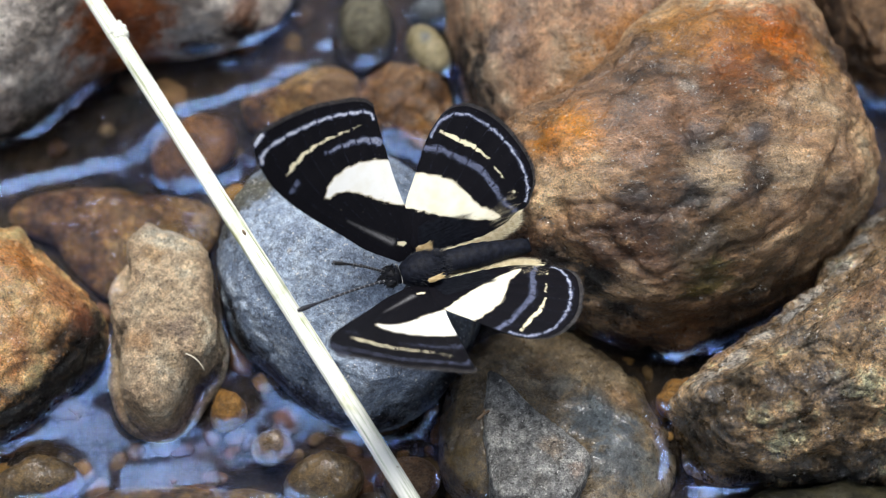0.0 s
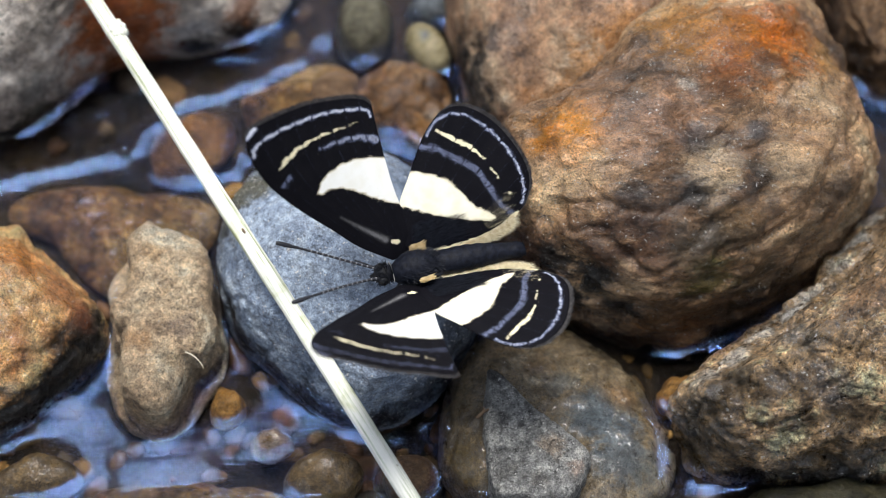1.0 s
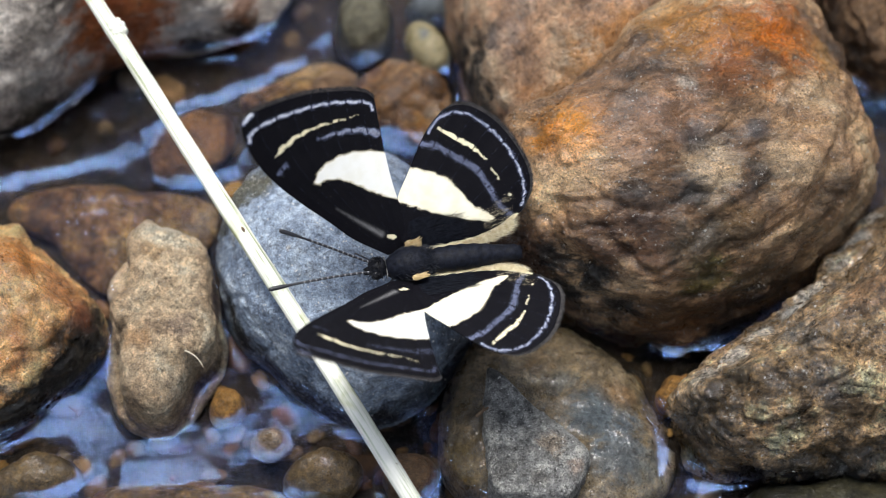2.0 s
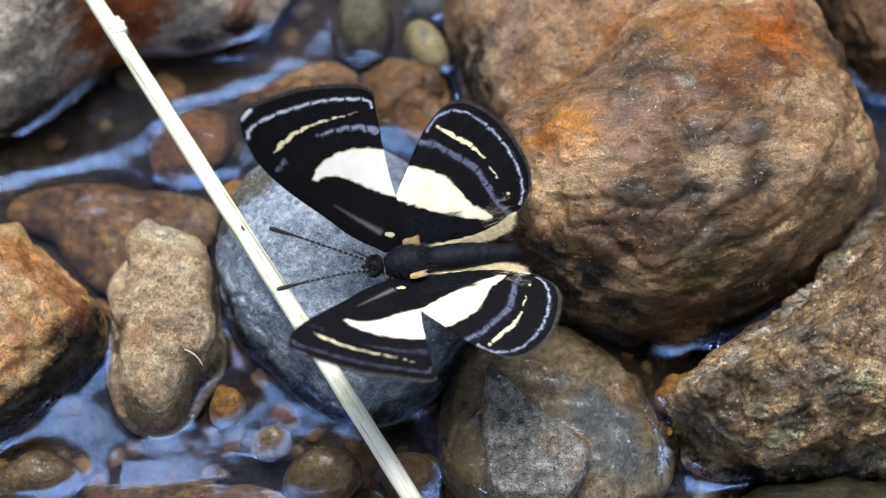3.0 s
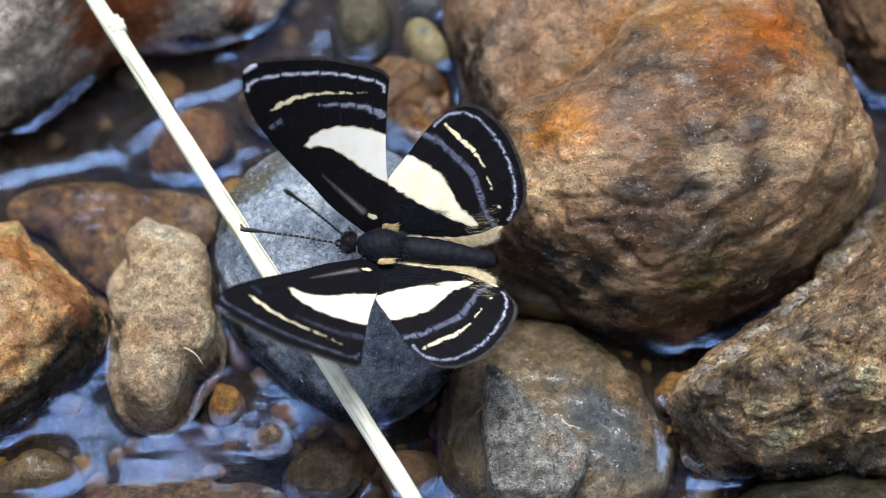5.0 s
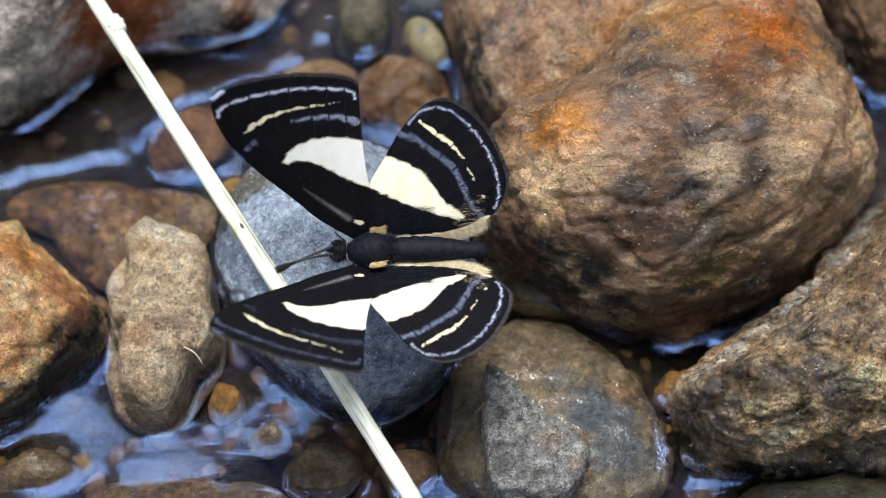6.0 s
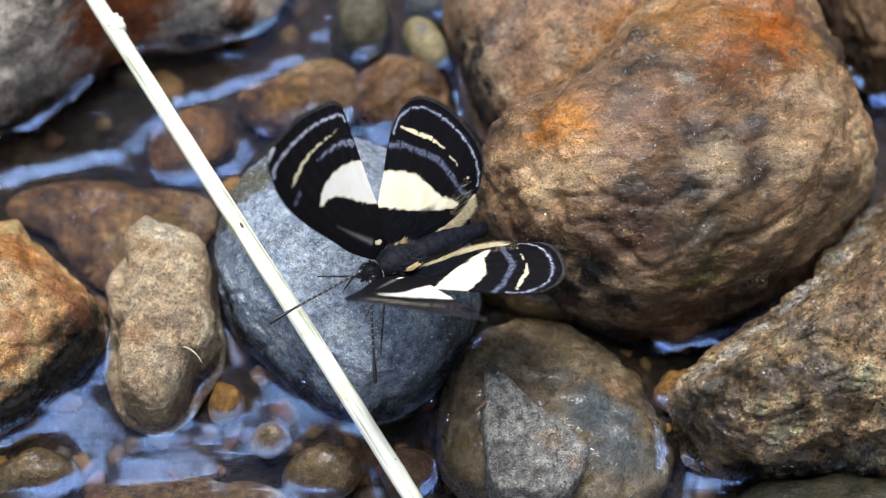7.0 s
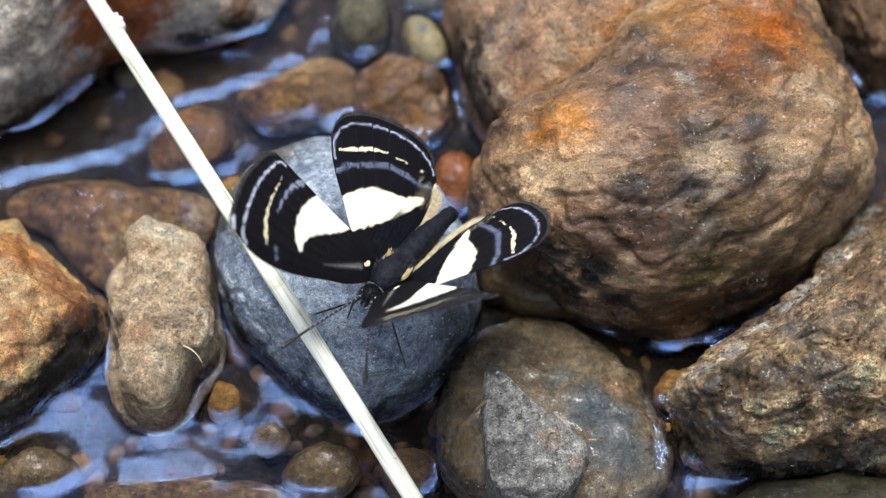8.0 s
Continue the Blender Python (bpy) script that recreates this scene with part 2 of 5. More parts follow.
MAT_WET = stone_material("stone_wet", [(0.066, 0.049, 0.028), (0.164, 0.120, 0.066), (0.26, 0.194, 0.116), (0.34, 0.285, 0.20)], 3.2, 0.55, 0.3, 0.4, 1.0, [
    # first two: bluish sheen of the water film, painted as blue-grey colour
    (4.6, 3.1, 4.2, 3.4, (0.13, 0.17, 0.21), 0.95), (6.9, -0.6, 4.3, 3.6, (0.15, 0.18, 0.21), 0.9), (1.5, 6.5, 3.8, 2.0, (0.13, 0.15, 0.16), 0.7), (6.7, 5.6, 3.5, 1.8, (0.30, 0.17, 0.07), 0.6), (-0.1, 8.2, 3.8, 2.0, (0.16, 0.09, 0.03), 0.6), (-7.0, -0.7, 3.4, 2.2, (0.20, 0.14, 0.05), 0.8), (8.9, -2.0, 2.9, 2.4, (0.20, 0.20, 0.17), 0.5)], 1.2, 0.7, 0.07, False)
MAT_GREY = stone_material("stone_grey", [(0.1346, 0.1346, 0.1346), (0.2418, 0.2418, 0.2348), (0.3228, 0.3228, 0.3097), (0.4038, 0.3896, 0.3633)], 2.2, 0.7, 0.8, 0.6, 0.15, [
    (-3.6, 5.4, 2.4, 1.4, (0.05, 0.05, 0.05), 0.9), (-2.6, -3.6, 2.7, 1.2, WET_AND_SHADE, 0.6), (0.2, -4.7, 2.7, 1.0, (0.08, 0.07, 0.06), 0.6), (1.0, -1.6, 2.9, 1.3, (0.27, 0.19, 0.12), 0.6), (-3.0, 1.0, 2.7, 0.9, (0.08, 0.08, 0.08), 0.6), (3.1, -3.6, 2.6, 0.9, (0.3, 0.18, 0.12), 0.5)], 0.9, 0.5)
MAT_CENTRE = stone_material("stone_blue", [(0.1032, 0.1358, 0.1919), (0.2064, 0.258, 0.3458), (0.2924, 0.3531, 0.4419), (0.3956, 0.4437, 0.499)], 2.2, 0.5, 0.9, 0.55, 0.1, [
    # near-black patches round the rim paint the undercut's shade as well as wetness
    (-8.4, 7.4, 4.8, 3.0, OLIVE, 0.9), (-5.6, 11.3, 4.4, 3.4, (0.09, 0.08, 0.05), 0.8), (-10.2, 5.2, 3.3, 2.2, OLIVE, 0.8), (11.1, -5.0, 1.1, 4.5, WET_AND_SHADE, 0.7), (-0.8, 0.5, 8.9, 0.35, CHALK, 0.9), (-4.4, -0.1, 8.4, 0.3, CHALK, 0.7), (8.6, -6.5, 1.8, 3.4, (0.05, 0.06, 0.075), 0.4), (-9.8, -2.4, 0.9, 2.0, WET_AND_SHADE, 1.0), (-8.5, -4.4, -1.1, 2.5, WET_AND_SHADE, 1.0), (-6.0, -6.8, -2.2, 2.7, WET_AND_SHADE, 1.0), (-3.2, -9.3, -2.1, 2.8, WET_AND_SHADE, 1.0), (-0.3, -11.3, -2.6, 2.7, WET_AND_SHADE, 1.0), (3.7, -11.5, -3.0, 2.7, WET_AND_SHADE, 1.0), (7.3, -10.1, -0.8, 3.3, WET_AND_SHADE, 0.7), (10.1, -6.8, -1.8, 3.6, WET_AND_SHADE, 0.8)], 0.5, 0.4)
MAT_TAN = stone_material("stone_tan", [(0.21, 0.145, 0.095), (0.50, 0.36, 0.23), (0.64, 0.50, 0.335), (0.69, 0.63, 0.49)], 2.6, 0.5, 0.3, 0.6, 0.0, [
    (1.8, -2.6, 4.0, 1.5, (0.20, 0.165, 0.15), 0.6), (3.7, -4.2, -2.5, 1.6, (0.08, 0.05, 0.025), 0.8), (2.5, -5.6, -3.1, 1.4, (0.08, 0.05, 0.025), 0.7), (-2.2, -3.7, 4.0, 1.4, (0.30, 0.17, 0.07), 0.5), (-1.3, 4.6, 4.1, 1.4, (0.36, 0.24, 0.12), 0.5), (0.8, -5.8, 3.9, 1.2, (0.13, 0.09, 0.05), 0.5)], 1.1)
MAT_LEFT = stone_material("stone_orange", [(0.1333, 0.0648, 0.0334), (0.5544, 0.2453, 0.0914), (0.72, 0.4211, 0.1758), (0.72, 0.588, 0.2845)], 3.6, 0.45, 0.4, 0.38, 0.8, [
    # the overlapping near-black patches paint the flank's shaded side and its wet foot
    (9.7, -1.8, 2.8, 3.0, WET_AND_SHADE, 1.0), (8.4, -3.9, 2.1, 4.2, WET_AND_SHADE, 1.0), (6.3, -6.4, 1.1, 4.4, WET_AND_SHADE, 1.0), (3.8, -8.6, 0.7, 4.2, WET_AND_SHADE, 1.0), (10.4, 0.2, 2.3, 2.7, WET_AND_SHADE, 1.0), (9.8, -2.3, 0.7, 3.6, WET_AND_SHADE, 1.0), (7.9, -3.7, -3.1, 4.5, WET_AND_SHADE, 1.0), (6.2, -6.4, -1.8, 4.2, WET_AND_SHADE, 1.0), (3.5, -8.7, -1.8, 4.2, WET_AND_SHADE, 1.0), (4.1, 4.4, 6.8, 2.6, ORANGE, 0.5), (9.4, -0.3, 4.3, 1.8, (0.26, 0.09, 0.04), 0.7), (7.4, -3.1, 5.4, 2.0, (0.12, 0.07, 0.035), 0.5), (3.9, -7.6, 4.7, 1.0, CHALK, 0.5)])
MAT_TOPLEFT = stone_material("boulder_rust", [(0.138, 0.1198, 0.106), (0.4152, 0.3648, 0.3264), (0.6684, 0.6108, 0.5532), (0.72, 0.72, 0.72)], 4.0, 0.4, 0.2, 0.55, 0.1, [
    # first six: wet and shadow above the waterline, painted as a dark band
    (-4.9, -12.4, -2.1, 3.6, WET_AND_SHADE, 1.0), (-1.5, -10.1, -2.6, 3.4, WET_AND_SHADE, 1.0), (1.8, -4.4, -6.0, 3.4, WET_AND_SHADE, 1.0), (7.0, -2.6, -5.0, 3.0, WET_AND_SHADE, 1.0), (11.4, -2.8, -1.9, 2.6, WET_AND_SHADE, 1.0), (15.8, -2.0, 0.0, 2.4, WET_AND_SHADE, 1.0), (3.3, -4.9, 4.5, 4.6, RUST, 1.0), (5.0, -3.8, -2.1, 5.0, RUST, 1.0), (5.7, -3.4, 6.0, 5.2, RUST, 1.0), (7.1, -3.4, 2.4, 2.4, RUST, 0.9), (16.0, -1.1, 1.9, 2.4, (0.27, 0.10, 0.035), 0.7), (0.8, -7.6, 0.2, 1.8, (0.27, 0.12, 0.05), 0.6), (-2.7, -11.3, 2.8, 2.6, (0.13, 0.15, 0.16), 0.6), (1.6, -5.9, -4.3, 2.8, (0.05, 0.04, 0.03), 0.8), (-3.2, -11.6, -0.4, 2.4, (0.10, 0.09, 0.06), 0.7)])
MAT_BOTTOM = stone_material("stone_redbrown", [(0.02, 0.012, 0.007), (0.07, 0.04, 0.018), (0.14, 0.085, 0.026), (0.10, 0.042, 0.022), (0.22, 0.15, 0.06)], 2.0, 0.6, 0.2, 0.6, 0.2)
MAT_SUNK = stone_material("stone_sunk", [(0.03, 0.0145, 0.005), (0.092, 0.044, 0.014), (0.165, 0.085, 0.025), (0.22, 0.13, 0.042), (0.27, 0.18, 0.085)], 3.0, 0.75, 0.2, 0.62, 0.12)
MAT_RUSTY = stone_material("stone_rusty", [(0.0355, 0.0173, 0.00663), (0.111, 0.0519, 0.0166), (0.204, 0.095, 0.0266), (0.305, 0.156, 0.0464)], 2.4, 0.45, 0.2, 0.62, 0.15)
MAT_BLOCK = stone_material("stone_ochre", [(0.045, 0.022, 0.009), (0.15, 0.07, 0.025), (0.27, 0.14, 0.05), (0.38, 0.25, 0.14)], 2.0, 0.6, 0.2, 0.45, 0.9, [
    (1.6, -3.2, 2.0, 1.8, (0.40, 0.21, 0.05), 0.9), (-3.0, 2.6, 3.2, 1.4, (0.34, 0.16, 0.05), 0.8), (2.6, 1.4, 3.0, 1.6, (0.05, 0.03, 0.02), 0.8), (-1.2, -0.4, 3.4, 1.4, (0.26, 0.20, 0.18), 0.7), (2.4, -2.0, 2.4, 0.7, CHALK, 0.8)], 1.2, 0.7, 0.12)
MAT_PINK = stone_material("stone_pink", [(0.075, 0.042, 0.024), (0.20, 0.118, 0.064), (0.30, 0.195, 0.115)], 2.4, 0.35, 0.1, 0.65, 0.0)
MAT_OVAL = stone_material("pebble_yellow", [(0.12, 0.10, 0.05), (0.24, 0.20, 0.11), (0.32, 0.28, 0.17)], 2.0, 0.2, 0.1, 0.35, 0.5, [(-0.3, 0.4, 1.8, 0.7, (0.10, 0.12, 0.14), 0.9), (0.2, -1.2, 1.6, 0.9, (0.34, 0.30, 0.20), 0.6)], 0.5)
MAT_OLIVE = stone_material("stone_olive", [(0.068, 0.0612, 0.0408), (0.1632, 0.1496, 0.102), (0.272, 0.2584, 0.1904)], 2.4, 0.45, 0.1, 0.65, 0.05)
MAT_BLUE = stone_material("stone_bluegrey", [(0.07, 0.08, 0.09), (0.13, 0.15, 0.17), (0.20, 0.22, 0.25)], 2.4, 0.3, 0.1, 0.4, 0.5)
MAT_RED = stone_material("stone_red", [(0.06, 0.018, 0.006), (0.19, 0.06, 0.016), (0.32, 0.12, 0.035)], 2.6, 0.35, 0.1, 0.35, 1.0, (), 0.4, 0.8, 0.08, False)
MAT_AMBER = stone_material("pebble_amber", [(0.126, 0.063, 0.0168), (0.336, 0.168, 0.042), (0.532, 0.28, 0.084)], 1.6, 0.35, 0.1, 0.55, 0.1)
MAT_DARK = stone_material("stone_dark", [(0.026, 0.017, 0.008), (0.088, 0.057, 0.024), (0.17, 0.112, 0.048)], 2.4, 0.5, 0.1, 0.45, 0.9, (), 0.6, 0.8, 0.08, False)
MAT_BED = stone_material("streambed", [(0.0045, 0.00275, 0.0015), (0.018, 0.0105, 0.0045), (0.035, 0.02, 0.008), (0.055, 0.033, 0.014)], 4.0, 0.6, 0.1, 0.8)


def gravel_material():
    m, n, l, bsdf = graph("gravel_mixed")
    isl = n.new("ShaderNodeNewGeometry").outputs["Random Per Island"]
    tone = ramp_node(n, l, isl, [(0.0, (0.03, 0.018, 0.012)), (0.25, (0.10, 0.055, 0.03)), (0.45, (0.05, 0.042, 0.034)), (0.65, (0.11, 0.07, 0.03)), (0.8, (0.045, 0.045, 0.048)), (0.93, (0.19, 0.11, 0.035)), (1.0, (0.13, 0.085, 0.06))])
    co = n.new("ShaderNodeTexCoord").outputs["Object"]
    f = noise_node(n, l, co, 900, 6, 0.65)
    shade = ramp_node(n, l, f.outputs[0], [(0.3, (0.5, 0.5, 0.5)), (0.7, (1.3, 1.25, 1.2))])
    l.new(mix_node(n, l, 1.0, tone.outputs[0], shade.outputs[0], "MULTIPLY"), bsdf.inputs["Base Color"])
    bsdf.inputs["Roughness"].default_value = 0.9
    bsdf.inputs["Specular IOR Level"].default_value = 0.1
    return m


def water_material():
    m, n, l, bsdf = graph("stream_water")
    bsdf.inputs["Base Color"].default_value = (0.93, 0.96, 0.97, 1)
    bsdf.inputs["Roughness"].default_value = 0.0
    # the blue of a mirrored sky is put into the reflection's tint
    bsdf.inputs["Specular Tint"].default_value = (0.30, 0.46, 0.98, 1)
    bsdf.inputs["Specular IOR Level"].default_value = 0.42
    bsdf.inputs["IOR"].default_value = 1.333
    bsdf.inputs["Transmission Weight"].default_value = 1.0
    co = n.new("ShaderNodeTexCoord").outputs["Object"]
    mp = put(n, l, "ShaderNodeMapping", (("Rotation", (0, 0, radians(35))), ("Scale", (0.5, 1.0, 1.0))), (("Vector", co),))
    f = noise_node(n, l, mp.outputs[0], 130, 2, 0.45, 0.8)
    fl = put(n, l, "ShaderNodeMapping", (("Rotation", (0, 0, radians(-40))), ("Scale", (0.16, 1.0, 1.0))), (("Vector", co),))
    s = noise_node(n, l, fl.outputs[0], 620, 3, 0.5, 1.4)
    b = put(n, l, "ShaderNodeBump", (("Strength", 0.6), ("Distance", 0.45 * MM)), (("Height", f.outputs[0]),))
    b2 = put(n, l, "ShaderNodeBump", (("Strength", 0.8), ("Distance", 0.09 * MM)), (("Height", s.outputs[0]), ("Normal", b.outputs[0])))
    l.new(b2.outputs[0], bsdf.inputs["Normal"])
    return m


MAT_GRAVEL, MAT_WATER = gravel_material(), water_material()


# ---- shapes ----
def part(name, bm, material, parent=None, label=""):
    """Links a bmesh as one mesh object, under a thing or a part where given."""
    me = bpy.data.meshes.new(name)
    bm.to_mesh(me)
    bm.free()
    for p in me.polygons:
        p.use_smooth = True
    me.materials.append(material)
    ob = new(name, me)
    if parent is not None:
        ob.parent = parent
    if label:
        ob["label"] = label
    return ob


def around(radii, th):
    """Radius at the angles th of a closed outline, through radii at even angles."""
    r, k = np.asarray(radii, float), len(radii)
    f = (th % (2 * math.pi)) / (2 * math.pi) * k
    i, u = np.floor(f).astype(int) % k, f - np.floor(f)
    a, b, c, d = r[(i - 1) % k], r[i], r[(i + 1) % k], r[(i + 2) % k]
    return b + 0.5 * u * (c - a + u * (2 * a - 5 * b + 4 * c - d + u * (3 * (b - c) + d - a)))


STONES = []


def stone(name, at, up, down, boxy, radii, material, label, category="stone", fine=5, cuts=5, rough=0.05, seed=1, bite=0.9, group="", flats=()):
    """A worn stone. at: its middle in mm; up, down: its height over and under that; boxy: 2 is round, 3 blocky; radii: its outline in mm;
    cuts: worn flats; rough: unevenness, as a share of its size; flats: broken faces, as bearing and rise in degrees and distance in mm."""
    bm = bmesh.new()
    bmesh.ops.create_icosphere(bm, subdivisions=fine, radius=1.0)
    d = np.array([v.co[:] for v in bm.verts])
    th, h = np.arctan2(d[:, 1], d[:, 0]), np.hypot(d[:, 0], d[:, 1])
    s = (h ** boxy + np.abs(d[:, 2]) ** boxy) ** (-1 / boxy)
    r = around(radii, th) * h * s
    p = np.stack([np.cos(th) * r, np.sin(th) * r, np.where(d[:, 2] > 0, up, down) * d[:, 2] * s], -1)
    rng = random.Random(seed)
    for _ in range(cuts):
        az, el = rng.uniform(0, 2 * math.pi), rng.uniform(0.1, 1.4)
        nrm = np.array([math.cos(az) * math.cos(el), math.sin(az) * math.cos(el), math.sin(el)])
        q = p @ nrm
        lim = q.max() * rng.uniform(bite, bite + 0.08)
        over = np.maximum(q - lim, 0)
        p -= (over * 0.85)[:, None] * nrm
    for az, el, lim in flats:
        az, el = radians(az), radians(el)
        nrm = np.array([math.cos(az) * math.cos(el), math.sin(az) * math.cos(el), math.sin(el)])
        p -= (np.maximum(p @ nrm - lim, 0) * 0.93)[:, None] * nrm
    size = (sum(radii) / len(radii) + up) / 2
    out = p / np.maximum(np.linalg.norm(p, axis=1, keepdims=True), 1e-6)
    off = Vector((seed * 7.3, seed * 3.1, seed * 1.7))
    for v, co, o in zip(bm.verts, p, out):
        q = Vector(co) / size
        g = noise.fractal(q * 1.6 + off, 0.9, 2.1, 4) * rough * 0.9 + noise.fractal(q * 6.5 + off, 0.7, 2.2, 4) * rough * 0.28
        g += (abs(noise.noise(q * 3.1 + off)) - 0.25) * rough * 0.8
        lumps = 0.0 if fine < 6 else noise.fractal(Vector(co) * 0.55 + off, 0.8, 2.2, 4) * 0.16 * min(2.4, (rough / 0.05) ** 2)
        if fine > 5:
            # creases along the stone's layers
            cx, cy, cz = co
            lay = Vector((0.10 * (cx * 0.91 + cy * 0.41), 0.24 * (cy * 0.91 - cx * 0.41), 0.24 * cz)) + off
            lay += noise.noise_vector(lay * 1.7) * 0.35
            lumps -= max(0.0, 0.13 - abs(noise.noise(lay))) * 3.2 * min(1.6, rough / 0.05) + max(0.0, 0.10 - abs(noise.noise(lay * 2.7 + off))) * 1.6 * min(1.6, rough / 0.05)
        v.co = (Vector(co) + Vector(o) * (g * size + lumps)) * MM
    ob = part(name, bm, material)
    ob.location = Vector(at) * MM
    tagged(ob, label, category, group)
    STONES.append((at, up, down, boxy, radii))
    return ob


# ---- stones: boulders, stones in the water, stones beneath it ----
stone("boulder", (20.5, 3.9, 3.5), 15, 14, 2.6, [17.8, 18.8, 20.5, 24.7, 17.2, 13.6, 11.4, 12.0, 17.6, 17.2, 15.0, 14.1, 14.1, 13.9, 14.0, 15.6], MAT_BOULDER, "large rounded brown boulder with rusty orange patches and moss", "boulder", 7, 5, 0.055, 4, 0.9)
stone("boulder", (10.5, 24.5, 0.5), 15, 10, 2.6, [20.0, 18.7, 15.0, 14.0, 14.0, 13.0, 12.0, 11.0, 10.0, 10.0, 11.7, 15.0, 17.0, 18.0, 19.0, 20.0], MAT_BACK, "pinkish brown weathered boulder with a dark wet flank", "boulder", 6, 7, 0.045, 11, 0.86)
stone("boulder", (48.7, 25.3, 1), 12, 10, 2.3, [6.7, 7.1, 8.7, 6.1, 6.0, 8.3, 11.0, 14.6, 12.4, 12.0, 12.0, 11.2, 7.6, 8.2, 8.1, 8.3], MAT_CORNER, "dark brown rough boulder beside the stream", "boulder", 6, 7, 0.05, 12, 0.85)
stone("boulder", (36.1, -12.7, 1.5), 13.5, 10, 2.2, [16.2, 17.9, 20.5, 20.5, 14.0, 8.6, 7.5, 8.4, 11.8, 18.5, 14.4, 11.2, 10.7, 10.8, 14.3, 15.3], MAT_RIGHT, "rough grey-brown boulder glistening with moisture", "boulder", 7, 9, 0.075, 13, 0.84, flats=((129, 35, 8.0),))
stone("stone", (34.0, -28.4, -3.2), 6, 6, 2.3, [8.9, 10.2, 6.6, 6.8, 6.4, 9.0, 9.4, 3.3, 3.3, 3.3, 3.3, 4.4], MAT_MOSSY, "dark olive stone half hidden beneath a boulder", "stone", 5, 3, 0.06, 14, 0.92)
stone("stone", (8.7, -21.1, -2), 5, 8, 2.5, [11.5, 10.6, 11.4, 12.2, 13.4, 13.3, 11.2, 9.4, 8.8, 7.4, 5.9, 5.5, 5.1, 5.3, 7.6, 9.7], MAT_WET, "broad olive-brown stone under a film of water", "stone", 6, 6, 0.03, 15, 0.88)
stone("stone", (8.0, -20.4, 2.4), 2.8, 5, 6.0, [2.4, 2.2, 2.0, 1.9, 1.8, 1.7, 1.6, 1.6, 1.6, 1.6, 1.6, 1.6, 1.7, 1.7, 1.8, 1.9, 2.1, 2.3, 2.5, 2.9, 3.7, 5.6, 7.2, 6.7, 6.1, 5.7, 5.4, 5.1, 4.9, 4.7, 4.6, 4.6, 4.5, 4.5, 4.5, 4.6, 4.7, 4.9, 5.1, 5.4, 5.8, 6.1, 6.5, 7.0, 7.3, 7.0, 6.8, 6.6, 6.6, 6.6, 6.6, 6.8, 6.8, 6.3, 6.0, 5.7, 5.6, 5.3, 5.2, 5.1, 4.5, 3.6, 3.1, 2.7], MAT_GREY, "angular dry grey stone lying on a wet stone", "stone", 6, 3, 0.03, 26, 0.93)
stone("stone", (-8.8, -5.3, 1.0), 8.6, 9, 3.3, [12.0, 11.8, 12.2, 12.8, 13.3, 13.5, 12.9, 11.9, 10.7, 9.8, 9.1, 9.7, 11.5, 12.3, 12.5, 12.1], MAT_CENTRE, "blue-grey stone with a broken dark wet and shaded face, in shallow water", "stone", 7, 8, 0.03, 17, 0.86, flats=((-92, 74, 7.8), (-38, 34, 10.9), (-38, 4, 11.8), (-72, 2, 11.6), (-105, 2, 11.6), (222, 3, 10.5), (195, 3, 10.8)))
stone("stone", (-24.0, -8.6, 2.0), 4.2, 8, 5.0, [4.0, 4.2, 5.3, 7.2, 7.7, 9.1, 4.5, 4.1, 4.9, 4.8, 5.2, 8.5, 9.6, 6.2, 5.5, 4.8], MAT_TAN, "blocky tan sandstone standing in water", "stone", 6, 5, 0.05, 41, 0.9)
stone("stone", (-40.3, -9.4, 1.0), 10, 9, 2.1, [10.6, 9.8, 9.1, 9.5, 11.4, 9.5, 8.9, 8.3, 9.2, 10.0, 10.2, 10.6, 10.3, 9.5, 9.0, 9.5], MAT_LEFT, "orange-brown stone with a dark wet and shaded base", "stone", 6, 8, 0.05, 19, 0.84)
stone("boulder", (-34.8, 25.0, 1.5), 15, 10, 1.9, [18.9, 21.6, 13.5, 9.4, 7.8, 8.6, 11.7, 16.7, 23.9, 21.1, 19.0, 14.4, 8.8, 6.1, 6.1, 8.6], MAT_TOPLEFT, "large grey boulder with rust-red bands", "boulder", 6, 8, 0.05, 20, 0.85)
stone("stone", (-30.5, 4.9, -3.6), 2.9, 4, 2.0, [9.8, 3.9, 2.8, 2.8, 3.2, 5.2, 9.7, 6.1, 7.0, 8.7, 7.6, 9.6], MAT_SUNK, "broad flat brown stone under clear shallow water", "stone", 5, 3, 0.05, 21, 0.92)
stone("stone", (-22.9, 13.6, -2.9), 2.6, 4, 2.0, [3.5, 2.8, 2.0, 2.1, 2.0, 2.3, 3.5, 5.1, 6.2, 5.3, 4.3, 3.8], MAT_RUSTY, "rusty round stone under clear shallow water", "stone", 5, 3, 0.05, 22, 0.92)
stone("stone", (-14.1, 15.0, -2.7), 3.0, 4, 2.1, [5.2, 7.3, 6.9, 4.8, 4.1, 5.3, 4.7, 3.3, 2.4, 1.8, 1.8, 2.6], MAT_SUNK, "flat brown wet stone just breaking the water", "stone", 5, 3, 0.06, 23, 0.92)
stone("stone", (-3.5, 15.4, -1.2), 3.6, 6, 3.6, [4.2, 4.4, 4.2, 4.5, 4.7, 4.7, 4.1, 4.0, 3.6, 3.6, 4.9, 4.7], MAT_BLOCK, "blocky brown wet stone with ochre patches", "stone", 6, 5, 0.06, 24, 0.86, flats=((-80, 48, 3.6), (170, 60, 3.2)))
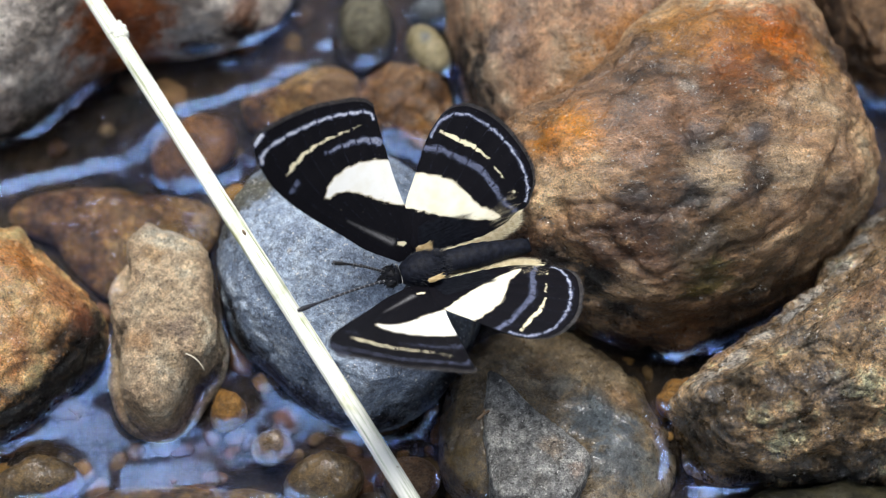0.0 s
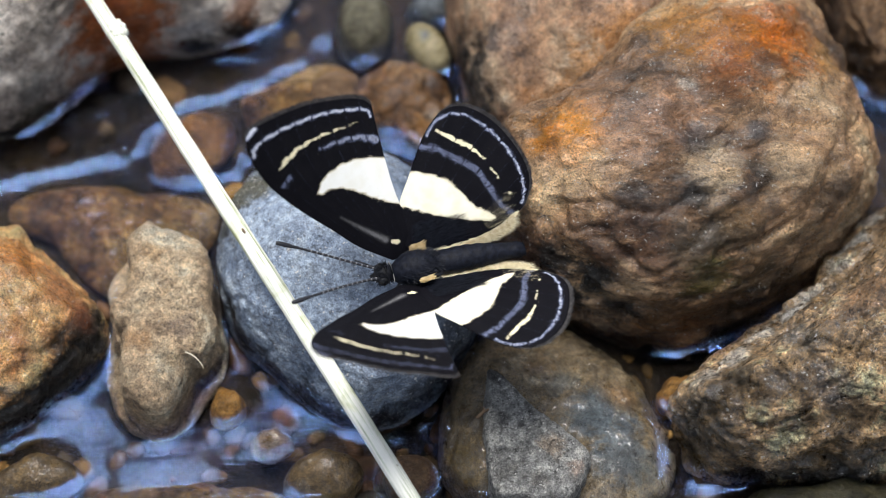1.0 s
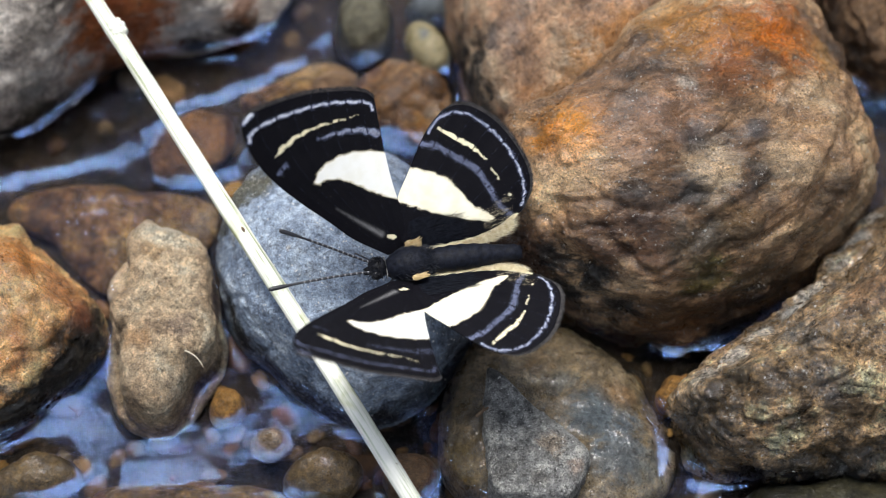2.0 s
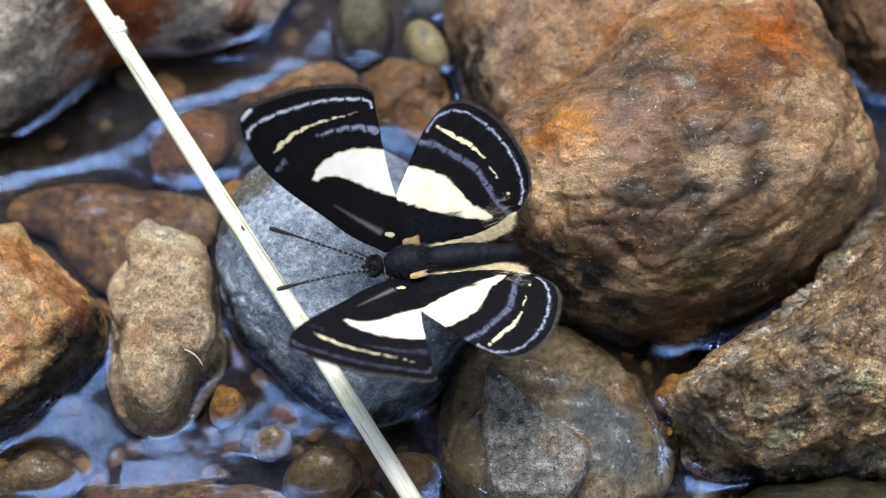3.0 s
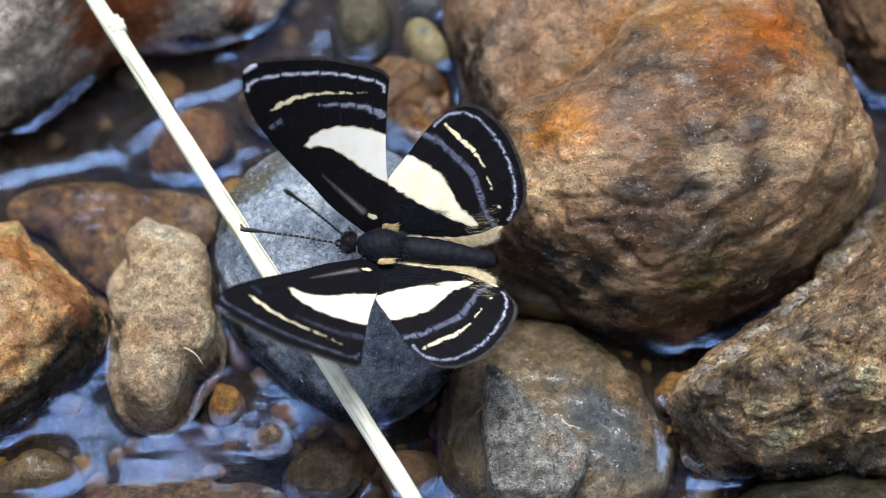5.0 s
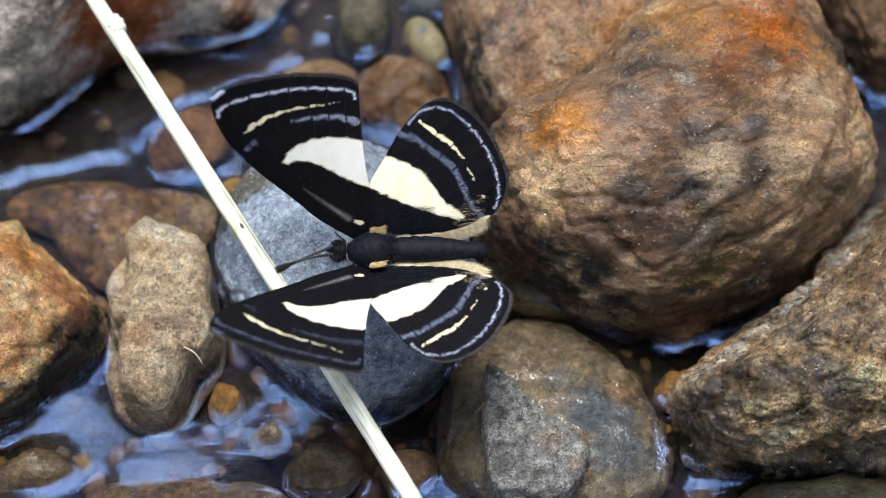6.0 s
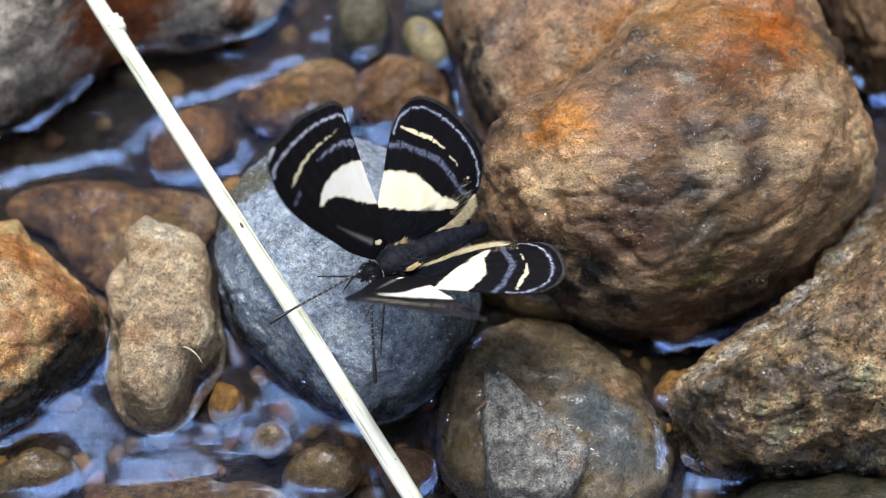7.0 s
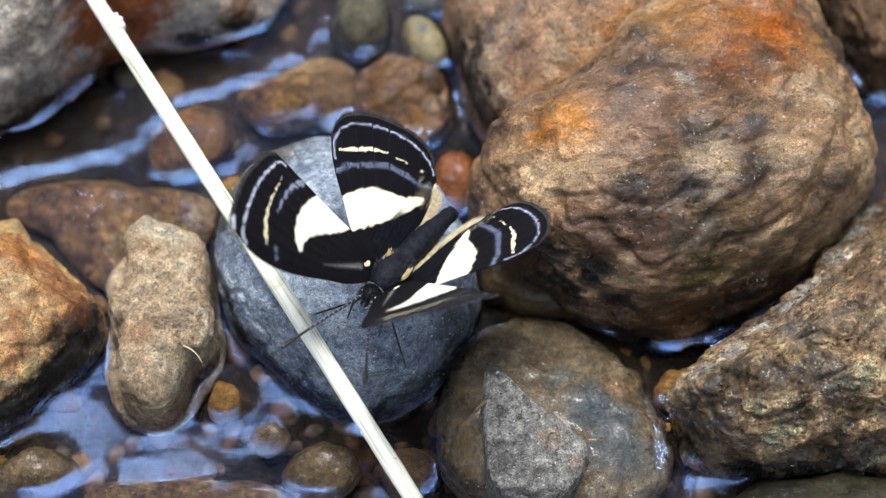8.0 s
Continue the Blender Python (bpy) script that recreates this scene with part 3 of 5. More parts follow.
stone("stone", (-10.3, 16.0, -1.5), 2.8, 4, 2.2, [3.0, 3.0, 3.5, 3.4, 3.0, 2.8, 2.4, 2.3, 2.2, 3.0, 2.7, 3.2], MAT_PINK, "pinkish wet stone just breaking the water", "stone", 5, 3, 0.05, 25, 0.92)
stone("pebble", (-1.4, 21.8, -0.2), 2.0, 3, 2.2, [1.94, 1.8, 1.99, 2.54, 3.0, 2.45, 1.94, 1.8, 1.99, 2.54, 3.0, 2.45], MAT_OVAL, "oval yellowish pebble with a pale ring", "pebble", 5, 0, 0.02, 27, 0.95)
stone("stone", (-25.5, -6.0, -3.4), 2.4, 4, 2.6, [5.5, 5.9, 5.8, 7.4, 6.7, 5.3, 4.2, 4.5, 8.0, 11.7, 10.0, 6.9], MAT_TAN, "flat pale stone lying under shallow water", "stone", 5, 3, 0.05, 39, 0.92)
stone("stone", (-7.3, 24.6, -1), 3.6, 6, 3.4, [2.3, 2.7, 3.3, 4.2, 3.5, 2.8, 2.5, 2.7, 3.4, 3.9, 3.4, 2.6], MAT_OLIVE, "olive-grey wet stone standing in the stream", "stone", 5, 5, 0.05, 28, 0.88)
stone("stone", (-1.0, 26.4, -1), 2.5, 4, 2.3, [2.2, 1.9, 1.6, 1.6, 1.6, 1.8, 2.4, 1.9, 1.6, 1.6, 1.6, 1.9], MAT_BLUE, "blue-grey wet stone standing in the stream", "stone", 5, 3, 0.05, 29, 0.92)
stone("stone", (1.5, 7.0, -1.4), 3.2, 5, 2.2, [2.2, 2.1, 2.4, 2.6, 2.6, 2.2, 2.3, 2.6, 3.2, 3.4, 3.0, 2.4], MAT_RED, "smooth wet red-brown stone", "stone", 5, 2, 0.03, 30, 0.94)
stone("pebble", (-18.6, -15.6, -0.6), 2.0, 3, 2.5, [1.4, 1.2, 1.2, 1.1, 1.6, 1.4, 1.4, 1.8, 2.1, 1.9, 1.7, 1.5], MAT_AMBER, "amber coloured pebble wet with stream water", "pebble", 5, 4, 0.05, 31, 0.88)
stone("stone", (-34.8, -22.4, -1.0), 2.4, 4, 2.4, [3.9, 2.9, 2.2, 2.0, 2.0, 2.1, 3.2, 4.2, 2.4, 2.1, 2.1, 2.7], MAT_DARK, "low brown wet stone ringed by water", "stone", 5, 3, 0.06, 32, 0.92)
stone("pebble", (-14.8, -18.6, -1.3), 1.7, 3, 2.3, [1.6, 1.1, 1.0, 0.7, 0.7, 1.0, 1.4, 2.0, 2.2, 2.2, 2.2, 2.2], MAT_DARK, "round olive pebble just under the water", "pebble", 5, 2, 0.04, 33, 0.94)
stone("stone", (-10.1, -21.8, -1.0), 2.4, 4, 2.4, [3.2, 2.5, 1.9, 2.0, 1.7, 2.2, 3.0, 3.8, 3.3, 2.9, 3.0, 3.2], MAT_DARK, "dark olive stone shining under a water film", "stone", 5, 3, 0.05, 34, 0.92)
stone("stone", (-3.2, -22.7, -1), 2.2, 4, 2.4, [2.8, 2.8, 2.5, 2.2, 2.1, 1.5, 1.8, 1.7, 2.0, 1.6, 2.0, 2.2], MAT_PINK, "brown wet stone beside the straw", "stone", 5, 3, 0.05, 35, 0.92)
stone("pebble", (20.8, -14.2, -1.2), 2.2, 4, 2.3, [1.6, 1.4, 1.6, 1.1, 1.4, 1.6, 1.8, 2.6, 2.3, 1.4, 1.3, 1.2], MAT_AMBER, "orange-brown pebble wedged between boulders", "pebble", 5, 2, 0.04, 36, 0.92)
stone("stone", (-21.3, -24.2, -4.9), 2.3, 4, 2.4, [8.4, 3.6, 2.5, 2.5, 2.6, 4.4, 9.5, 4.0, 2.5, 2.5, 2.5, 3.4], MAT_BOTTOM, "long reddish brown stone under clear shallow water", "stone", 5, 3, 0.06, 37, 0.92)
stone("stone", (6.3, -3.4, -2), 3, 5, 2.4, [4.0, 2.8, 2.5, 2.1, 3.1, 3.1, 2.9, 2.9, 2.2, 2.9, 4.4, 6.8], MAT_DARK, "dark wet stone in the shade beneath the boulder", "stone", 5, 4, 0.05, 38, 0.9)


# ---- streambed and water ----
def spread(lo, hi, step, reach, count):
    """Even steps from lo to hi, then ever longer ones out to reach."""
    mid = np.arange(lo, hi + step / 2, step)
    far_out = np.geomspace(step * 3, reach, count)
    return np.concatenate([lo - far_out[::-1], mid, hi + far_out])


def sheet(name, xs, ys, zs, material):
    nx, ny = len(xs), len(ys)
    gx, gy = np.meshgrid(xs, ys)
    co = np.stack([gx, gy, zs(gx, gy)], -1).reshape(-1, 3)
    i = (np.arange(ny - 1)[:, None] * nx + np.arange(nx - 1)[None]).ravel()
    me = bpy.data.meshes.new(name)
    me.from_pydata(co.tolist(), [], np.stack([i, i + 1, i + nx + 1, i + nx], -1).tolist())
    for p in me.polygons:
        p.use_smooth = True
    me.materials.append(material)
    return new(name, me)


def waves(x, y, seed, size, layers=4):
    """Soft unevenness of about -1 to 1, with humps of that size."""
    rng = np.random.RandomState(seed)
    z = np.zeros_like(x)
    for k in range(layers):
        for _ in range(4):
            a, ph = rng.uniform(0, 2 * math.pi), rng.uniform(0, 6.28)
            f = 2 * math.pi / size * 1.7 ** k * rng.uniform(0.7, 1.3)
            z += np.sin((x * np.cos(a) + y * np.sin(a)) * f + ph + 1.2 * np.sin((y * np.cos(a) - x * np.sin(a)) * f * 0.6 + ph)) * 0.55 ** k / 4
    return z


def bed_height(x, y):
    away = np.hypot(x, y)
    bank = np.clip((away - 0.35) / 0.4, 0, 1)
    near = np.clip(1.5 - away / 0.3, 0, 1)
    return -5.2 * MM + near * (1.1 * MM * waves(x, y, 3, 0.022) + 0.35 * MM * waves(x, y, 9, 0.005, 3)) + bank * bank * (3 - 2 * bank) * 0.03


def shore(x, y):
    """Water's climb at the edges of the stones that stand out of it, and the ripples that follow them, in mm."""
    best, nearest = np.zeros_like(x), np.full(x.shape, 1e3)
    for at, up, down, boxy, radii in STONES:
        rise = -at[2]
        w = rise / up if rise > 0 else -rise / down
        if w >= 1:
            continue
        k = (1 - w ** boxy) ** (1 / boxy)
        dx, dy = x / MM - at[0], y / MM - at[1]
        d = np.maximum(np.hypot(dx, dy) - around(radii, np.arctan2(dy, dx)) * k, 0)
        best = np.maximum(best, (0.3 if up > 11 else 0.5) * min(1.0, max(0.0, (at[2] + up - 0.4) / 1.6)) * np.exp(-d / 0.9))
        nearest = np.minimum(nearest, d)
    trail = nearest + 0.5 * waves(x, y, 31, 0.009, 2)
    ripple = 0.012 * np.sin(trail * 3.6) * np.exp(-nearest / 3.5) + 0.03 * np.sin(trail * 1.7 + 1.0) * np.exp(-nearest / 7.0)
    return best + np.where(y < 0, ripple, 0.25 * ripple)


# where the water is tilted to place blue reflected streaks: line in mm, half-width in mm, slope across it
LANES = [
    ([(-40.3, 6.3), (-33.7, 8.1), (-27.4, 10.7), (-24.5, 14.5), (-19.0, 17.0), (-13.8, 19.5), (-10.9, 22.8), (-10.2, 27.4)], 1.5, 0.17),
    ([(-28.6, 8.2), (-23.8, 6.1), (-19.7, 7.0), (-17.8, 11.3)], 1.1, 0.17),
    ([(0.6, 19.0), (1.9, 14.4), (3.9, 9.0)], 1.2, 0.24),
    ([(-0.4, -19.1), (2.0, -16.0), (4.3, -11.6)], 0.5, 0.3),
]


def swell(x, y):
    z = np.zeros_like(x)
    p = np.stack([x / MM + 0.7 * waves(x, y, 41, 0.014, 2), y / MM + 0.7 * waves(x, y, 43, 0.010, 3)], -1)
    for line, wide, slope in LANES:
        best, signed = np.full(x.shape, 1e6), np.zeros_like(x)
        for a, b in zip(line, line[1:]):
            a, d = np.array(a), np.array(b) - np.array(a)
            if d[0] < 0:
                a, d = a + d, -d
            off = p - a - np.clip(((p - a) @ d) / (d @ d), 0, 1)[..., None] * d
            far_off = np.linalg.norm(off, axis=-1)
            across = (d[0] * off[..., 1] - d[1] * off[..., 0]) / np.hypot(*d)
            signed = np.where(far_off < best, across, signed)
            best = np.minimum(best, far_off)
        z += slope * signed * np.exp(-((best / wide) ** 2))
    # the near side rises, shaped so that the blue reflection ends there
    reach = np.exp(-(((p[..., 0] + 22) / 9) ** 4))
    return z + 0.22 * reach * np.minimum(np.logaddexp(0, (-24.3 - p[..., 1] - 0.06 * (p[..., 0] + 24)) / 0.6) * 0.6, 6)


def water_height(x, y):
    near = np.hypot(x, y) < 0.2
    climb = np.where(near, shore(x, y), 0)
    calm = np.clip(0.2 - y / MM / 14, 0.2, 1)
    flow = calm * (0.22 * waves(x, y, 21, 0.030, 2) + 0.10 * waves(x, y, 5, 0.011, 2))
    return (climb + np.where(near, flow + swell(x, y), 0)) * MM


ground = sheet("ground", spread(-0.075, 0.075, 0.0006, 300, 26), spread(-0.055, 0.075, 0.0006, 300, 26), bed_height, MAT_BED)
tagged(ground, "brown silty streambed with gravel", "ground", kind="structure")
water = sheet("water", spread(-0.065, 0.065, 0.0003, 0.62, 24), spread(-0.045, 0.062, 0.0003, 0.62, 24), water_height, MAT_WATER)
tagged(water, "clear shallow stream water with its reflections tinted blue", "water", kind="structure")
water.visible_shadow = False


def pebbles(name, count, material, label, lo, hi, seed):
    """Small loose stones strewn over the bed, in one mesh."""
    rng = random.Random(seed)
    ball = bmesh.new()
    bmesh.ops.create_icosphere(ball, subdivisions=2, radius=1.0)
    unit = [v.co.copy() for v in ball.verts]
    tris = [[v.index for v in f.verts] for f in ball.faces]
    ball.free()
    verts, faces = [], []
    for _ in range(count):
        x, y = rng.uniform(-0.058, 0.058), rng.uniform(-0.04, 0.055)
        r = rng.uniform(lo, hi) * rng.uniform(0.6, 1.0) * MM
        if y > -0.004 and rng.random() < 0.75:
            continue
        z = float(bed_height(np.array([x]), np.array([y]))[0])
        turn = Euler((rng.uniform(-0.4, 0.4), rng.uniform(-0.4, 0.4), rng.uniform(0, 6.28))).to_matrix()
        sq, ln, off = rng.uniform(0.45, 0.75), rng.uniform(1.0, 1.6), Vector((rng.uniform(0, 99), rng.uniform(0, 99), 0))
        n0 = len(verts)
        for u in unit:
            q = u * (1 + 0.35 * noise.noise(u * 1.3 + off))
            verts.append(turn @ Vector((q.x * ln, q.y, q.z * sq)) * r + Vector((x, y, z + r * sq * 0.35)))
        faces += [[a + n0 for a in f] for f in tris]
    me = bpy.data.meshes.new(name)
    me.from_pydata(verts, [], faces)
    for p in me.polygons:
        p.use_smooth = True
    me.materials.append(material)
    ob = new(name, me)
    return tagged(ob, label, "gravel", kind="stuff")


pebbles("gravel", 1500, MAT_GRAVEL, "small brown and grey gravel lying under shallow water", 0.4, 1.6, 5)

STRAW_A, STRAW_B, KNOT = (-33.1, 20.5, 15.0), (0.7, -33.4, 7.2), 0.112
DROP = look((8.85 * MM, -4.85 * MM, 12.2 * MM), (10.85 * MM, 2.65 * MM, 6.25 * MM))
TWIG_AT, SLIVER_AT = (-31.7, -17.4, 0.7), (4.0, -18.8, 4.6)


# ---- straw lying across the stones ----
def straw_material():
    m, n, l, bsdf = graph("dry_straw")
    co = n.new("ShaderNodeTexCoord").outputs["Object"]
    mp = put(n, l, "ShaderNodeMapping", (("Scale", (1.0, 0.03, 1.0)),), (("Vector", co),))
    fib = noise_node(n, l, mp.outputs[0], 3800, 5, 0.6)
    c1 = ramp_node(n, l, fib.outputs[0], [(0.34, (0.30, 0.33, 0.20)), (0.43, (0.62, 0.64, 0.52)), (0.54, (0.80, 0.79, 0.71))])
    blot = noise_node(n, l, co, 260, 4, 0.6, 0.4)
    col = mix_node(n, l, smooth_node(n, l, blot.outputs[0], 0.54, 0.68), c1.outputs[0], mix_node(n, l, 1.0, c1.outputs[0], (0.72, 0.74, 0.52), "MULTIPLY"))
    dots = noise_node(n, l, co, 1500, 3, 0.5)
    col = mix_node(n, l, smooth_node(n, l, dots.outputs[0], 0.72, 0.78), col, (0.22, 0.17, 0.10))
    l.new(col, bsdf.inputs["Base Color"])
    bsdf.inputs["Roughness"].default_value = 0.5
    b = put(n, l, "ShaderNodeBump", (("Strength", 0.5), ("Distance", 0.08 * MM)), (("Height", fib.outputs[0]),))
    l.new(b.outputs[0], bsdf.inputs["Normal"])
    return m


MAT_STRAW = straw_material()


def tube(bm, spine, radius, sides=20, squash=1.0, ridges=0.0, count=9, closed=True):
    """A tube of given radius along a list of points; radius is a function of the share of its length and of the angle round it."""
    rings = []
    for i, p in enumerate(spine):
        way = (spine[min(i + 1, len(spine) - 1)] - spine[max(i - 1, 0)]).normalized()
        side = way.cross(Vector((0, 0, 1)))
        side = side.normalized() if side.length > 1e-6 else Vector((1, 0, 0))
        up = side.cross(way)
        ring = []
        for k in range(sides):
            a = 2 * math.pi * k / sides
            r = radius(i / (len(spine) - 1)) * (1 + ridges * math.cos(count * a))
            ring.append(bm.verts.new(p + side * math.cos(a) * r + up * math.sin(a) * r * squash))
        rings.append(ring)
    for a, b in zip(rings, rings[1:]):
        for k in range(sides):
            bm.faces.new((a[k], a[(k + 1) % sides], b[(k + 1) % sides], b[k]))
    if closed:
        bm.faces.new(rings[0][::-1])
        bm.faces.new(rings[-1])


def ellipsoid(at, size, sub=3):
    bm = bmesh.new()
    bmesh.ops.create_icosphere(bm, subdivisions=sub, radius=1.0)
    for v in bm.verts:
        v.co = Vector([(a + c * s) * MM for a, c, s in zip(at, v.co, size)])
    return bm


def bark_material():
    m, n, l, bsdf = graph("dead_bark")
    co = n.new("ShaderNodeTexCoord").outputs["Object"]
    f = noise_node(n, l, co, 1500, 5, 0.6)
    l.new(ramp_node(n, l, f.outputs[0], [(0.35, (0.03, 0.02, 0.012)), (0.65, (0.16, 0.09, 0.04))]).outputs[0], bsdf.inputs["Base Color"])
    bsdf.inputs["Roughness"].default_value = 0.6
    return m


MAT_BARK = bark_material()


def straw():
    a, b = Vector(STRAW_A) * MM, Vector(STRAW_B) * MM
    thing = new("straw")
    thing.matrix_world = Matrix.LocRotScale(a, (b - a).to_track_quat("Y", "Z"), None)
    long = (b - a).length
    bm = bmesh.new()
    spine = [Vector((-0.07 * MM * math.sin(3.6 * s - 0.35), long * s, 0.12 * MM * math.sin(9 * s + 1))) for s in (i / 160 for i in range(161))]
    tube(bm, spine, lambda s: (0.70 + 0.05 * s + 0.015 * math.sin(60 * s)) * MM, 36, 0.8, 0.03, 11)
    part("stalk", bm, MAT_STRAW, thing)
    bm = bmesh.new()
    s0 = KNOT
    ring = [Vector((-0.07 * MM * math.sin(3.6 * s - 0.35) - 0.25 * MM, long * s, 0.1 * MM)) for s in (s0 + 0.028 * i / 14 for i in range(15))]
    tube(bm, ring, lambda s: (0.60 + 0.30 * math.sin(math.pi * s) ** 0.7 + 0.08 * math.sin(17 * s)) * MM, 24, 0.9, 0.06, 5)
    part("node", bm, MAT_STRAW, thing, "swollen ragged node of the stalk")
    part("blemish", ellipsoid((-0.13, long / MM * 0.477, 0.55), (0.13, 0.30, 0.05), 2), MAT_BARK, thing, "small brown blemish on the stalk")
    tagged(thing, "pale dry grass straw lying across the stones", "straw")
    return thing


straw()


# ---- small things: a drop, a twig in the water, a sliver of bark ----
def drop():
    m, n, l, bsdf = graph("drop_water")
    bsdf.inputs["Roughness"].default_value = 0.0
    bsdf.inputs["IOR"].default_value = 1.333
    bsdf.inputs["Transmission Weight"].default_value = 1.0
    bm = bmesh.new()
    bmesh.ops.create_icosphere(bm, subdivisions=4, radius=1.0)
    for v in bm.verts:
        v.co = Vector((v.co.x * 0.95, v.co.y * 0.9, (v.co.z if v.co.z > 0 else v.co.z * 0.35) * 0.85)) * MM
    ob = part("water_drop", bm, m)
    ob.matrix_world = DROP
    ob.visible_shadow = False
    tagged(ob, "round clear water drop clinging to the boulder", "drop")


def twig(name, at, turn, lengths, thick, material, label):
    """A thin dead twig with side shoots. at: its middle in mm."""
    bm = bmesh.new()
    main, shoots = lengths[0], lengths[1:]
    spine = [Vector((main * (s - 0.5), 0.12 * main * math.sin(3.2 * s), 0.05 * main * math.sin(5 * s))) * MM for s in (i / 14 for i in range(15))]
    tube(bm, spine, lambda s: thick * (1 - 0.6 * s) * MM, 8)
    for k, ln in enumerate(shoots):
        p = spine[4 + 3 * k]
        d = Vector((0.7, (-1) ** k, 0.15)).normalized()
        tube(bm, [p + d * ln * MM * s for s in (i / 6 for i in range(7))], lambda s: thick * 0.7 * (1 - 0.7 * s) * MM, 6)
    ob = part(name, bm, material)
    ob.matrix_world = pose(at[0] * MM, at[1] * MM, at[2] * MM, 0, 0, turn)
    tagged(ob, label, "twig")


def fibre():
    """A pale hair-thin root that curls over the tan stone."""
    m, n, l, bsdf = graph("pale_root")
    co = n.new("ShaderNodeTexCoord").outputs["Object"]
    f = noise_node(n, l, co, 2500, 3, 0.6)
    l.new(ramp_node(n, l, f.outputs[0], [(0.35, (0.34, 0.28, 0.20)), (0.65, (0.52, 0.46, 0.37))]).outputs[0], bsdf.inputs["Base Color"])
    bm = bmesh.new()
    a, b, c = Vector((-21.8, -14.0, 6.5)), Vector((-20.7, -14.4, 6.6)), Vector((-20.2, -15.3, 5.9))
    tube(bm, [((1 - u) ** 2 * a + 2 * u * (1 - u) * b + u * u * c) * MM for u in (i / 16 for i in range(17))], lambda u: (0.09 - 0.05 * u) * MM, 8)
    tagged(part("root_fibre", bm, m), "thin pale curled root fibre on the tan stone", "fibre")


fibre()
drop()
twig("twig", TWIG_AT, -58, (2.4, 0.9, 0.8), 0.055, MAT_BARK, "tiny forked dark twig floating on the water")
twig("twig", SLIVER_AT, 24, (2.4, 0.5), 0.17, MAT_BARK, "short brown sliver of wood beside the grey stone")


# ---- butterfly: body, four wings, antennae and legs ----
def wing_material():
    m, n, l, bsdf = graph("wing_scales")
    at = n.new("ShaderNodeAttribute")
    at.attribute_name = "pattern"
    sep = n.new("ShaderNodeSeparateColor")
    l.new(at.outputs["Color"], sep.inputs[0])
    co = n.new("ShaderNodeTexCoord").outputs["Object"]
    dust = noise_node(n, l, co, 9800, 3, 0.75)
    cloudy = noise_node(n, l, co, 700, 4, 0.6)
    black = mix_node(n, l, cloudy.outputs[0], (0.0022, 0.0022, 0.004), (0.0065, 0.006, 0.008))
    black = mix_node(n, l, smooth_node(n, l, dust.outputs[0], 0.64, 0.8), black, (0.03, 0.03, 0.04))
    sum_blue = math_node(n, l, "ADD", sep.outputs["Blue"], math_node(n, l, "MULTIPLY", math_node(n, l, "SUBTRACT", dust.outputs[0], 0.5), 3.2))
    col = mix_node(n, l, math_node(n, l, "MULTIPLY", smooth_node(n, l, sum_blue, 0.48, 0.64), sep.outputs["Blue"]), black, mix_node(n, l, smooth_node(n, l, sep.outputs["Blue"], 0.55, 0.95), (0.20, 0.23, 0.37), (0.60, 0.62, 0.70)))
    edge = math_node(n, l, "MULTIPLY", math_node(n, l, "SUBTRACT", dust.outputs[0], 0.5), 1.9)
    col = mix_node(n, l, smooth_node(n, l, math_node(n, l, "ADD", sep.outputs["Green"], edge), 0.42, 0.58), col, (0.74, 0.66, 0.45))
    cream = mix_node(n, l, smooth_node(n, l, cloudy.outputs[0], 0.4, 0.7), mix_node(n, l, at.outputs["Alpha"], (0.80, 0.76, 0.62), (0.83, 0.82, 0.78)), mix_node(n, l, at.outputs["Alpha"], (0.76, 0.70, 0.52), (0.80, 0.78, 0.71)))
    cream = mix_node(n, l, smooth_node(n, l, sep.outputs["Red"], 0.95, 0.55), cream, (0.60, 0.53, 0.38))
    col = mix_node(n, l, smooth_node(n, l, math_node(n, l, "ADD", sep.outputs["Red"], edge), 0.44, 0.56), col, cream)
    shine = n.new("ShaderNodeAttribute")
    shine.attribute_name = "sheen"
    # gloss near the forewing root, painted as grey into the scale colour
    worn = math_node(n, l, "MULTIPLY", shine.outputs["Fac"], smooth_node(n, l, dust.outputs[0], 0.30, 0.62))
    col = mix_node(n, l, worn, col, (0.24, 0.235, 0.24))
    l.new(col, bsdf.inputs["Base Color"])
    bsdf.inputs["Roughness"].default_value = 0.62
    bsdf.inputs["Specular IOR Level"].default_value = 0.06
    b = put(n, l, "ShaderNodeBump", (("Strength", 0.35), ("Distance", 0.04 * MM)), (("Height", dust.outputs[0]),))
    l.new(b.outputs[0], bsdf.inputs["Normal"])
    return m


def fur_material(name, a, b, rough=0.6):
    m, n, l, bsdf = graph(name)
    co = n.new("ShaderNodeTexCoord").outputs["Object"]
    f = noise_node(n, l, co, 2600, 4, 0.7)
    l.new(ramp_node(n, l, f.outputs[0], [(0.35, a), (0.65, b)]).outputs[0], bsdf.inputs["Base Color"])
    bsdf.inputs["Roughness"].default_value = rough
    bsdf.inputs["Specular IOR Level"].default_value = 0.3 if rough < 0.3 else 0.14
    bp = put(n, l, "ShaderNodeBump", (("Strength", 0.7), ("Distance", 0.08 * MM)), (("Height", f.outputs[0]),))
    l.new(bp.outputs[0], bsdf.inputs["Normal"])
    return m


MAT_WING = wing_material()
MAT_BODY = fur_material("body_scales", (0.0015, 0.002, 0.0045), (0.008, 0.010, 0.018))
MAT_FUR = fur_material("black_fur", (0.002, 0.002, 0.003), (0.007, 0.008, 0.012), 0.6)
MAT_CREAM = fur_material("cream_fur", (0.55, 0.45, 0.26), (0.80, 0.72, 0.52), 0.6)
